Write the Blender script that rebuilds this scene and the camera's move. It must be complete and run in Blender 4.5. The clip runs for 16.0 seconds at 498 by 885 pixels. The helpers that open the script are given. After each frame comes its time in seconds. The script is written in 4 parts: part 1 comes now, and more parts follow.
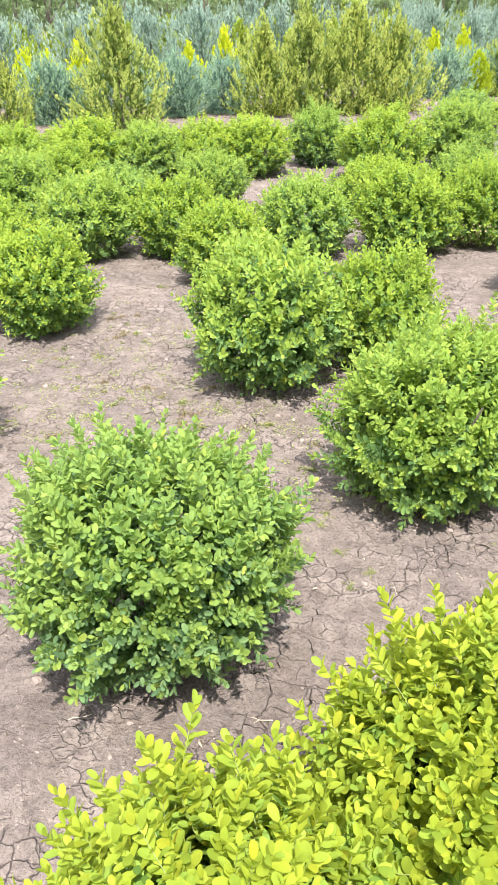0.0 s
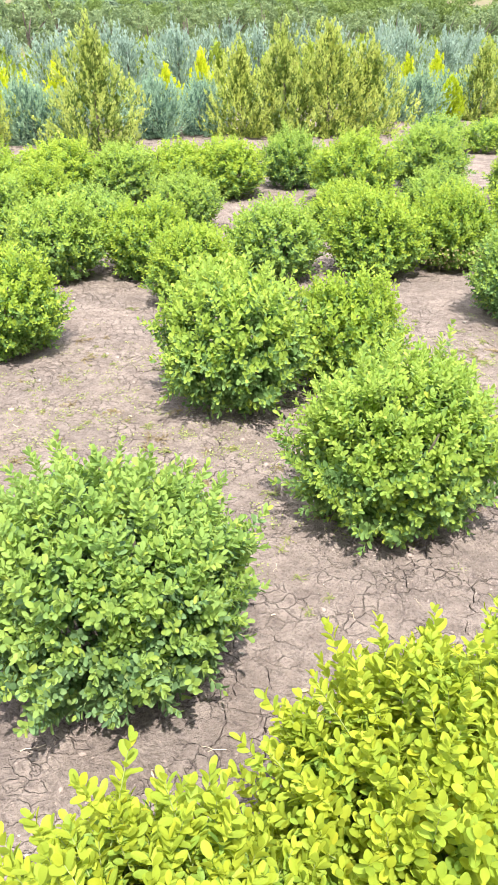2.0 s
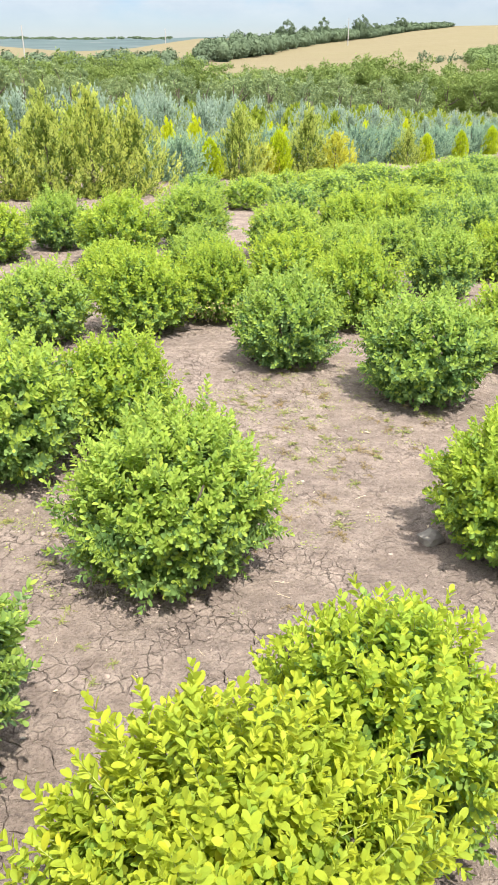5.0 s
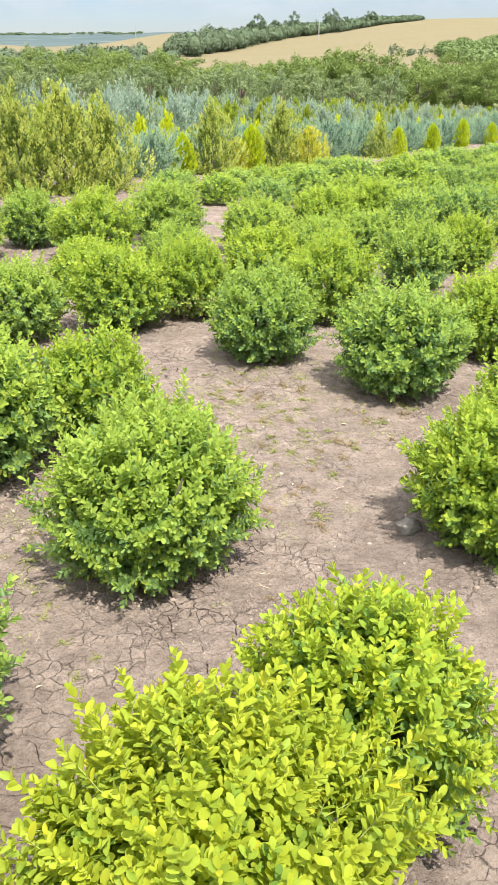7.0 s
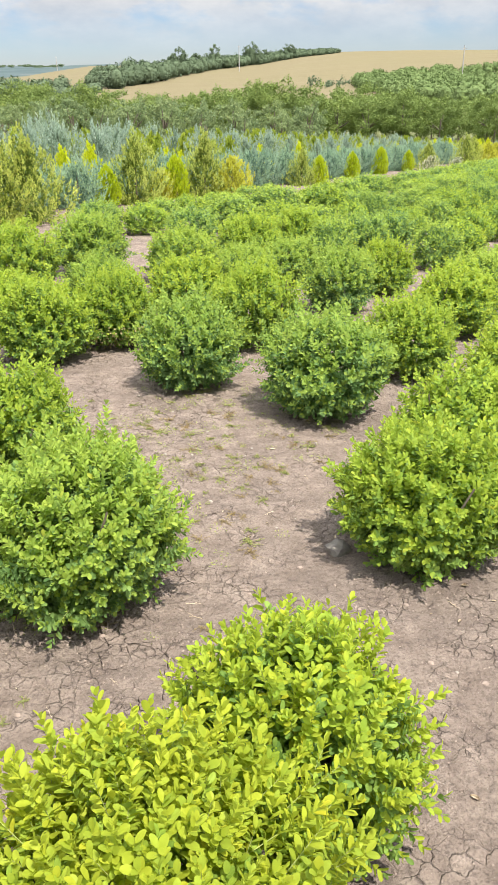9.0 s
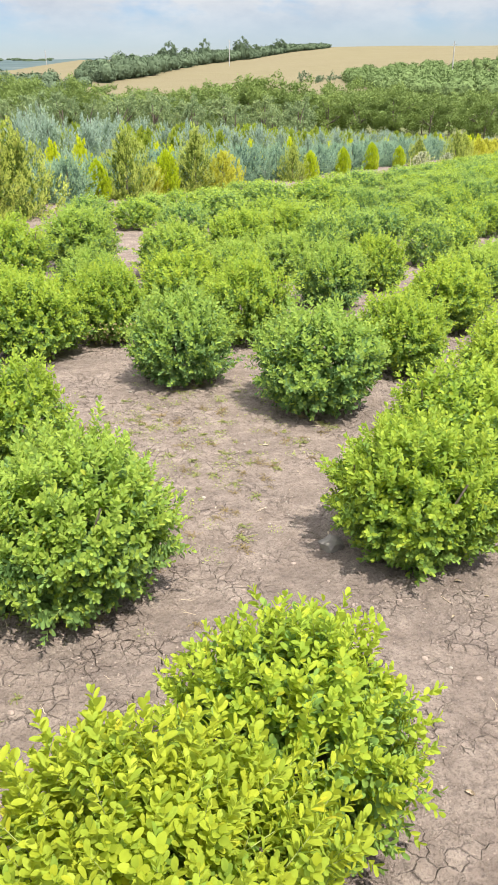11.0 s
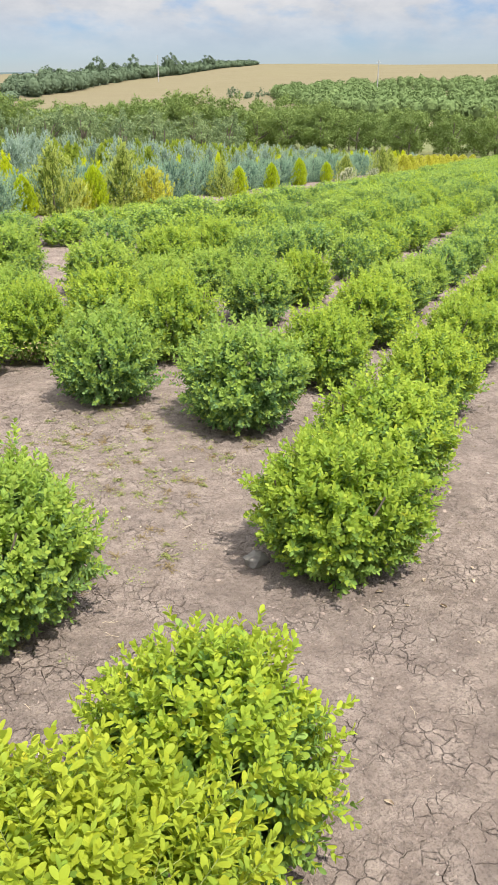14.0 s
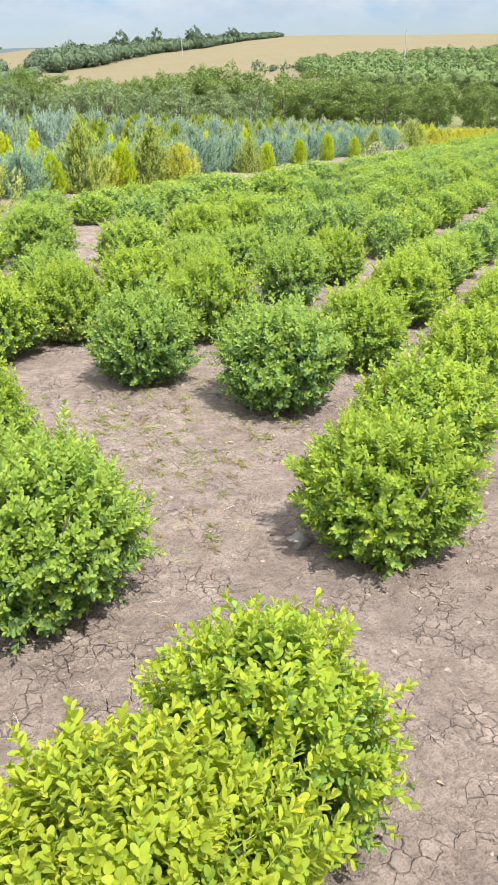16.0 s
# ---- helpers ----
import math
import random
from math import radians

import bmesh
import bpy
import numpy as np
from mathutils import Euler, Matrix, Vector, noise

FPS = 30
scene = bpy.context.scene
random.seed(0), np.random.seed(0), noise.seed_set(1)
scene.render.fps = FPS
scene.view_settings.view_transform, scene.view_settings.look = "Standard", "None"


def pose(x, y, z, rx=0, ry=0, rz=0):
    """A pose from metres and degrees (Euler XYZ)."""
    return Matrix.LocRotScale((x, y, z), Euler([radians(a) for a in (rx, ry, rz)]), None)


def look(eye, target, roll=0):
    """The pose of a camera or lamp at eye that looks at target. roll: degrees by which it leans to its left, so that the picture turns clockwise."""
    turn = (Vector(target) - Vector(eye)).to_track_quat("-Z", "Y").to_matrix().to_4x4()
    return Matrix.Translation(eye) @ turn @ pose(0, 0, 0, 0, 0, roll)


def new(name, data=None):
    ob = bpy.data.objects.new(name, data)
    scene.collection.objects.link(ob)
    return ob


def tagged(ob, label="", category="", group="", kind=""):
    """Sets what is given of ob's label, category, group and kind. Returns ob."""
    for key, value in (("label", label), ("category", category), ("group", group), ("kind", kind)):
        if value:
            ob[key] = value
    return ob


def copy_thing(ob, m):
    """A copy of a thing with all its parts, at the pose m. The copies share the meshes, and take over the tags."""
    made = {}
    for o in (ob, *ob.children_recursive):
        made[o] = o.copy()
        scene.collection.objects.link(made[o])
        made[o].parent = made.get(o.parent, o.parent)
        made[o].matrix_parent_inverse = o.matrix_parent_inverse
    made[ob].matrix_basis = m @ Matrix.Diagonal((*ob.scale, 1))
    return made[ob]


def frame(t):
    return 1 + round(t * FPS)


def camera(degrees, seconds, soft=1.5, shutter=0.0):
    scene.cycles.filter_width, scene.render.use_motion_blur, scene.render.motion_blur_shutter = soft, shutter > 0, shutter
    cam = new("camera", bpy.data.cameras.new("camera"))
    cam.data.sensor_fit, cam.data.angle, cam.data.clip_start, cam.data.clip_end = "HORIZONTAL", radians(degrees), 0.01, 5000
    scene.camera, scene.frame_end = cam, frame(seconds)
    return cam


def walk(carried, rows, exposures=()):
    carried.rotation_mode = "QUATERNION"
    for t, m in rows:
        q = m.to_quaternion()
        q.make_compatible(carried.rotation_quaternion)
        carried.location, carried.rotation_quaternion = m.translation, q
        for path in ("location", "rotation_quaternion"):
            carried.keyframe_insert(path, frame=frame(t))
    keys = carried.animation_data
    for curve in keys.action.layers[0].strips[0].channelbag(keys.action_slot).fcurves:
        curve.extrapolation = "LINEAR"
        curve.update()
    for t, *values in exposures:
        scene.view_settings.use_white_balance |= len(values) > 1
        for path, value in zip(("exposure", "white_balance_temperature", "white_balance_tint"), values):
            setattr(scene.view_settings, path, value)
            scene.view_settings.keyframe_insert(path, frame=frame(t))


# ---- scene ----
cam = camera(35.36, 16.0, soft=0.6)
PATH = [
    (0, (0.335, 0.389, 1.352), (-0.018, 2.057, 0.307), -2.6),
    (0.5, (0.337, 0.391, 1.356), (-0.038, 2.051, 0.304), -2.7),
    (1, (0.336, 0.395, 1.352), (-0.035, 2.053, 0.297), -2.2),
    (1.5, (0.347, 0.399, 1.366), (-0.016, 2.070, 0.330), -1.9),
    (2, (0.391, 0.402, 1.377), (0.083, 2.101, 0.367), -1.8),
    (2.5, (0.407, 0.409, 1.374), (0.170, 2.135, 0.391), -1.5),
    (3, (0.433, 0.418, 1.384), (0.291, 2.168, 0.428), -1.0),
    (3.5, (0.473, 0.409, 1.394), (0.467, 2.186, 0.476), -0.3),
    (4, (0.497, 0.406, 1.398), (0.616, 2.189, 0.500), 0.8),
    (4.2, (0.496, 0.405, 1.404), (0.645, 2.189, 0.513), 1.0),
    (6.3, (0.503, 0.384, 1.403), (0.719, 2.144, 0.479), -1.3),
    (6.5, (0.504, 0.382, 1.407), (0.729, 2.143, 0.487), -1.1),
    (7, (0.498, 0.380, 1.404), (0.736, 2.144, 0.491), -0.6),
    (7.5, (0.505, 0.379, 1.398), (0.748, 2.143, 0.487), -0.4),
    (8, (0.511, 0.375, 1.407), (0.778, 2.139, 0.504), -0.5),
    (8.5, (0.518, 0.378, 1.410), (0.815, 2.149, 0.529), -1.0),
    (9, (0.536, 0.376, 1.409), (0.936, 2.139, 0.554), -0.8),
    (9.2, (0.537, 0.385, 1.398), (0.963, 2.145, 0.549), -0.7),
    (11.5, (0.522, 0.382, 1.408), (0.941, 2.135, 0.541), -0.4),
    (12, (0.517, 0.380, 1.404), (0.908, 2.144, 0.546), -0.4),
    (12.5, (0.519, 0.379, 1.402), (0.907, 2.137, 0.530), -0.3),
    (13, (0.532, 0.378, 1.397), (0.946, 2.126, 0.516), -0.2),
    (13.5, (0.552, 0.369, 1.409), (1.026, 2.108, 0.542), -0.3),
    (14, (0.582, 0.366, 1.423), (1.159, 2.089, 0.588), 0.1),
    (14.5, (0.588, 0.372, 1.431), (1.253, 2.077, 0.624), 0.2),
    (15, (0.563, 0.386, 1.438), (1.226, 2.092, 0.631), -0.2),
    (15.5, (0.537, 0.388, 1.448), (1.123, 2.105, 0.605), -0.4),
    (16, (0.517, 0.388, 1.437), (1.029, 2.106, 0.551), -0.6),
]
EXPOSURES = [(0, 1.62, 6180, 12), (1.5, 1.68, 6230, 12.2), (2.5, 1.76, 6400, 12), (3.5, 1.6, 6550, 11.3), (6.5, 1.5, 6700, 10.5), (9, 1.34, 6720, 10.2), (12.5, 1.34, 6600, 10.2), (14.5, 1.15, 6540, 11), (16, 1.36, 6450, 10.8)]
walk(cam, [(t, look(eye, target, roll)) for t, eye, target, roll in PATH], EXPOSURES)


# ---- world, sun, exposure ----
SUN_EL, SUN_AZ = 65.0, 155.0   # degrees; azimuth clockwise from +y
world = bpy.data.worlds.new("world")
scene.world = world
world.use_nodes = True
wn, wl = world.node_tree.nodes, world.node_tree.links
wn.clear()


def wnode(kind, **kw):
    n = wn.new(kind)
    for k, v in kw.items():
        n.inputs[k].default_value = v
    return n


sky = wn.new("ShaderNodeTexSky")
sky.sky_type, sky.sun_disc = "NISHITA", False
sky.sun_elevation, sky.sun_rotation = radians(SUN_EL), radians(SUN_AZ)
sky.air_density, sky.dust_density = 1.0, 0.2
coord = wn.new("ShaderNodeTexCoord")
stretch = wn.new("ShaderNodeMapping")
stretch.inputs["Scale"].default_value = (1.0, 1.0, 2.3)
wl.new(coord.outputs["Generated"], stretch.inputs["Vector"])
puff = wnode("ShaderNodeTexNoise", Scale=7.0, Detail=10.0, Roughness=0.55, Distortion=0.1)
wl.new(stretch.outputs["Vector"], puff.inputs["Vector"])
cover = wn.new("ShaderNodeValToRGB")
cover.color_ramp.elements[0].position, cover.color_ramp.elements[1].position = 0.37, 0.51
wl.new(puff.outputs["Fac"], cover.inputs["Fac"])
body_noise = wnode("ShaderNodeTexNoise", Scale=11.0, Detail=7.0, Roughness=0.6)
wl.new(stretch.outputs["Vector"], body_noise.inputs["Vector"])
cloud = wn.new("ShaderNodeValToRGB")
cloud.color_ramp.elements[0].position, cloud.color_ramp.elements[1].position = 0.35, 0.68
cloud.color_ramp.elements[0].color = (2.45, 2.6, 2.85, 1)
cloud.color_ramp.elements[1].color = (3.5, 3.5, 3.52, 1)
wl.new(body_noise.outputs["Fac"], cloud.inputs["Fac"])
veil = wn.new("ShaderNodeMix")
veil.data_type = "RGBA"

clear = wn.new("ShaderNodeMix")
clear.data_type, clear.blend_type = "RGBA", "MULTIPLY"
clear.inputs["Factor"].default_value = 1.0
clear.inputs["B"].default_value = (0.295, 0.358, 0.51, 1)
wl.new(sky.outputs["Color"], clear.inputs["A"])
wl.new(clear.outputs["Result"], veil.inputs["A"])
# the cloud deck is thinner and brighter overhead than towards the horizon
split = wn.new("ShaderNodeSeparateXYZ")
wl.new(coord.outputs["Generated"], split.inputs["Vector"])
low = wn.new("ShaderNodeMapRange")
for sock, v in (("From Min", 0.022), ("From Max", 0.075), ("To Min", 0.12), ("To Max", 0.95)):
    low.inputs[sock].default_value = v
wl.new(split.outputs["Z"], low.inputs["Value"])
amount = wn.new("ShaderNodeMath")
amount.operation = "MULTIPLY"
wl.new(cover.outputs["Color"], amount.inputs[0])
wl.new(low.outputs["Result"], amount.inputs[1])
wl.new(amount.outputs["Value"], veil.inputs["Factor"])
rise = wn.new("ShaderNodeMapRange")
for sock, v in (("From Min", 0.08), ("From Max", 0.7), ("To Min", 1.0), ("To Max", 3.5)):
    rise.inputs[sock].default_value = v
wl.new(split.outputs["Z"], rise.inputs["Value"])
deck = wn.new("ShaderNodeVectorMath")
deck.operation = "SCALE"
wl.new(cloud.outputs["Color"], deck.inputs[0])
wl.new(rise.outputs["Result"], deck.inputs["Scale"])
wl.new(deck.outputs["Vector"], veil.inputs["B"])
back = wnode("ShaderNodeBackground", Strength=0.1)
wl.new(veil.outputs["Result"], back.inputs["Color"])
wout = wn.new("ShaderNodeOutputWorld")
wl.new(back.outputs["Background"], wout.inputs["Surface"])

sun_data = bpy.data.lights.new("sun", "SUN")
sun_data.energy, sun_data.angle, sun_data.color = 3.4, radians(1.1), (1.0, 0.95, 0.86)
sun = new("sun", sun_data)
el, az = radians(SUN_EL), radians(SUN_AZ)
sun.matrix_basis = look((30 * math.sin(az) * math.cos(el), 30 * math.cos(az) * math.cos(el), 30 * math.sin(el)), (0, 0, 0))


# ---- materials ----
class Mat:
    """A small wrapper for building one node material."""

    def __init__(self, name, rough=0.8):
        self.m = bpy.data.materials.new(name)
        self.m.use_nodes = True
        self.n, self.l = self.m.node_tree.nodes, self.m.node_tree.links
        self.b = self.n["Principled BSDF"]
        self.b.inputs["Roughness"].default_value = rough
        self.out = self.n["Material Output"]

    def node(self, kind, **kw):
        n = self.n.new(kind)
        for k, v in kw.items():
            n.inputs[k].default_value = v
        return n

    def pos(self):
        return self.node("ShaderNodeNewGeometry").outputs["Position"]

    def noise(self, scale, detail=4.0, rough=0.6, vec=None):
        n = self.node("ShaderNodeTexNoise", Scale=scale, Detail=detail, Roughness=rough)
        self.l.new(vec or self.pos(), n.inputs["Vector"])
        return n.outputs["Fac"]

    def ramp(self, fac, *stops):
        r = self.n.new("ShaderNodeValToRGB")
        els = r.color_ramp.elements
        while len(els) < len(stops):
            els.new(0.5)
        for e, (p, c) in zip(els, stops):
            e.position, e.color = p, (*c, 1)
        self.l.new(fac, r.inputs["Fac"])
        return r.outputs["Color"]

    def mix(self, fac, a, b, blend="MIX"):
        x = self.n.new("ShaderNodeMix")
        x.data_type, x.blend_type = "RGBA", blend
        for sock, v in (("Factor", fac), ("A", a), ("B", b)):
            if isinstance(v, (int, float)):
                x.inputs[sock].default_value = v
            elif isinstance(v, tuple):
                x.inputs[sock].default_value = (*v, 1)
            else:
                self.l.new(v, x.inputs[sock])
        return x.outputs["Result"]

    def colour(self, c):
        if isinstance(c, tuple):
            self.b.inputs["Base Color"].default_value = (*c, 1)
        else:
            self.l.new(c, self.b.inputs["Base Color"])
        return self

    def bump(self, fac, strength=0.4, dist=0.01):
        bp = self.node("ShaderNodeBump", Strength=strength, Distance=dist)
        self.l.new(fac, bp.inputs["Height"])
        self.l.new(bp.outputs["Normal"], self.b.inputs["Normal"])
        return self


def k_dry(c):
    """The tone of the odd leaf that has yellowed."""
    return (c[0] * 1.15, c[1] * 0.98, c[2] * 0.85)


def leaf_material(name, dark, mid, light, rough=0.42, through_light=0.35, patch=9.0):
    """Leaf blades: each island its own shade, large soft patches over the plant, light shining through."""
    k = Mat(name, rough)
    geo = k.node("ShaderNodeNewGeometry")
    tone = k.ramp(geo.outputs["Random Per Island"], (0.0, dark), (0.5, mid), (0.97, light), (0.99, k_dry(light)))
    patches = k.noise(patch, 2.0)
    tone = k.mix(k.ramp(patches, (0.38, (0, 0, 0)), (0.66, (1, 1, 1))), tone, k.mix(0.5, tone, light))
    own = k.node("ShaderNodeObjectInfo").outputs["Random"]
    tone = k.mix(1.0, tone, k.ramp(own, (0.0, (0.9, 0.92, 0.95)), (0.5, (0.98, 0.985, 1.0)), (1.0, (1.07, 1.04, 0.96))), "MULTIPLY")
    k.colour(tone)
    k.b.inputs["Specular IOR Level"].default_value = 0.16
    k.b.inputs["Roughness"].default_value = rough + 0.12
    tr = k.node("ShaderNodeBsdfTranslucent")
    k.l.new(k.mix(0.65, tone, light), tr.inputs["Color"])
    sh = k.node("ShaderNodeMixShader", Fac=through_light)
    k.l.new(k.b.outputs["BSDF"], sh.inputs[1])
    k.l.new(tr.outputs["BSDF"], sh.inputs[2])
    k.l.new(sh.outputs["Shader"], k.out.inputs["Surface"])
    return k.m


# older leaf tones are dark for age and for the shrub's inner and lower shade
BOX_OLD = leaf_material("box_leaf_older_shaded", (0.068, 0.135, 0.05), (0.145, 0.252, 0.08), (0.242, 0.362, 0.105), 0.4, 0.4)
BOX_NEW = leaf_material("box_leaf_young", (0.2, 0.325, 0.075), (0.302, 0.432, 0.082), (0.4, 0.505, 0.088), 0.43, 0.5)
BOX_FRESH_OLD = leaf_material("box_leaf_fresh_older_shaded", (0.07, 0.145, 0.042), (0.155, 0.272, 0.064), (0.25, 0.372, 0.084), 0.4, 0.4)
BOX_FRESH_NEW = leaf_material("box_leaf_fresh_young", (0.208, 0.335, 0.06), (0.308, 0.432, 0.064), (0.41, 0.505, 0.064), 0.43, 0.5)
BOX_GOLD_OLD = leaf_material("box_leaf_gold_older_shaded", (0.1, 0.192, 0.042), (0.215, 0.33, 0.052), (0.33, 0.42, 0.055), 0.4, 0.4)
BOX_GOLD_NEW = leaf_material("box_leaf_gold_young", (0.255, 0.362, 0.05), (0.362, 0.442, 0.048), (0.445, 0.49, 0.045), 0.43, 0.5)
BOX_DEEP_OLD = leaf_material("box_leaf_deep_older_shaded", (0.06, 0.128, 0.052), (0.13, 0.238, 0.082), (0.215, 0.34, 0.11), 0.4, 0.4)
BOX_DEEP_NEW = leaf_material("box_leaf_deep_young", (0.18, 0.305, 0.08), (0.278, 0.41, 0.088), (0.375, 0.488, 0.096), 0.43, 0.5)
BOX_SOFT_OLD = leaf_material("box_leaf_soft_older_shaded", (0.068, 0.13, 0.066), (0.14, 0.24, 0.1), (0.22, 0.33, 0.125), 0.4, 0.4)
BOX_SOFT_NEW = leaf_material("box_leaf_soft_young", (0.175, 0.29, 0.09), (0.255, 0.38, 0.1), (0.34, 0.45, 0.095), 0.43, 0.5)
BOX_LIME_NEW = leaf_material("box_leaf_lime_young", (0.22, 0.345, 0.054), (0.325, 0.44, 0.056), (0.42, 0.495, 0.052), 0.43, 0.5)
# conifer pairs: older sprays, darkened for the shade inside the plant, and young tips
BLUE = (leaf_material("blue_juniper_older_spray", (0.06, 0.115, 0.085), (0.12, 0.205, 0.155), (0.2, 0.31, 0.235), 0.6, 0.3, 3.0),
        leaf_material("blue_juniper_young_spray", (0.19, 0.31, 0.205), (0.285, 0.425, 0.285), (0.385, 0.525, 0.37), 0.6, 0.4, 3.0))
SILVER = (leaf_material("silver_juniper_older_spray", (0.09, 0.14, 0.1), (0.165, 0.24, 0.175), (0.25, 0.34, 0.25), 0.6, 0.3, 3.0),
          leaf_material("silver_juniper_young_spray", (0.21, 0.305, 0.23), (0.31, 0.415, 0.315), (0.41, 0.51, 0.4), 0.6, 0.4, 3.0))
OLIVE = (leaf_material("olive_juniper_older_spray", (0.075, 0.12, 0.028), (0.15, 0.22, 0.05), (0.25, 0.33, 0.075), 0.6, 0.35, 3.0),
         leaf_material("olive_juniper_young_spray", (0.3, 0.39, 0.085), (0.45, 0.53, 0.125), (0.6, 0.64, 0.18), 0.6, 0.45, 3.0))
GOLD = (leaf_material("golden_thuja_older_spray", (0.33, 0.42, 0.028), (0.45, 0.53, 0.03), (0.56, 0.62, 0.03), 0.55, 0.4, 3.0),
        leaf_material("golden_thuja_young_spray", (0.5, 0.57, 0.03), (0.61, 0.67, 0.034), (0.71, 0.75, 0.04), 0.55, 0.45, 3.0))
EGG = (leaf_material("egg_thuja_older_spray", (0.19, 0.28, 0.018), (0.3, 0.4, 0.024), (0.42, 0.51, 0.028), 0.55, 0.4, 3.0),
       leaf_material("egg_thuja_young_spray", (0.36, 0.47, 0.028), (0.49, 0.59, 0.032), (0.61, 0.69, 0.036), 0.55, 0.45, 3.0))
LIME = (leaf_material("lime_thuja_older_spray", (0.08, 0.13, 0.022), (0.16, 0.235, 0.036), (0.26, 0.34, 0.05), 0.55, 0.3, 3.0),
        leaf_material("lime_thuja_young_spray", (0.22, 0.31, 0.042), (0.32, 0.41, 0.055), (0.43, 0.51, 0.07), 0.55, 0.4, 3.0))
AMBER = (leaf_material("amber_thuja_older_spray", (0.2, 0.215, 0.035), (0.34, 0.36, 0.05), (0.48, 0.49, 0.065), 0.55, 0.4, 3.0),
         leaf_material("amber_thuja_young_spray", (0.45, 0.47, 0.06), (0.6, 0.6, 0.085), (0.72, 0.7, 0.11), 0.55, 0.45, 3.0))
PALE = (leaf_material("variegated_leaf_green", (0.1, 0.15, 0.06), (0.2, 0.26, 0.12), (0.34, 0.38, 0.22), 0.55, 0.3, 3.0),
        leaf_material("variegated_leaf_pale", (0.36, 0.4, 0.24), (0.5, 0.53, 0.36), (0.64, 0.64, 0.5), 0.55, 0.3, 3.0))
TREE = leaf_material("orchard_tree_leaf", (0.1, 0.15, 0.043), (0.15, 0.215, 0.058), (0.205, 0.275, 0.078), 0.5, 0.35, 1.2)
WILLOW = leaf_material("grey_green_leaf", (0.085, 0.135, 0.06), (0.15, 0.215, 0.095), (0.24, 0.31, 0.14), 0.55, 0.28, 1.2)
WEED = leaf_material("weed_leaf", (0.14, 0.175, 0.06), (0.235, 0.285, 0.09), (0.34, 0.365, 0.14), 0.5, 0.3)
WEED_RED = leaf_material("reddish_weed_leaf", (0.17, 0.12, 0.075), (0.25, 0.185, 0.105), (0.33, 0.27, 0.14), 0.5, 0.3)


def canopy_material(name, dark, mid, light, grain):
    """Far tree crowns: dense foliage, its dark pockets and sunlit tufts painted into the colour by noise."""
    k = Mat(name, 0.9)
    k.b.inputs["Specular IOR Level"].default_value = 0.08
    tuft = k.noise(grain, 4, 0.7)
    c = k.ramp(tuft, (0.36, dark), (0.52, mid), (0.68, light))
    c = k.mix(k.ramp(k.noise(grain * 0.08, 2), (0.4, (0, 0, 0)), (0.65, (0.5, 0.5, 0.5))), c, k.mix(0.5, c, light))
    k.colour(c)
    return k.m


GROVE = canopy_material("grove_canopy", (0.1, 0.148, 0.056), (0.126, 0.18, 0.068), (0.154, 0.21, 0.08), 0.5)
# greyed, low-contrast greens: some distance haze mixed into the wood's own colour
WOODS = canopy_material("wood_canopy", (0.088, 0.124, 0.076), (0.104, 0.144, 0.086), (0.12, 0.162, 0.096), 0.25)


def bark_material(name, c0, c1):
    k = Mat(name, 0.85)
    n = k.noise(60, 5)
    k.colour(k.ramp(n, (0.3, c0), (0.7, c1))).bump(n, 0.5, 0.004)
    return k.m


BARK = bark_material("bark", (0.075, 0.062, 0.047), (0.17, 0.14, 0.105))
TWIG = bark_material("green_twig", (0.2, 0.25, 0.07), (0.32, 0.36, 0.11))


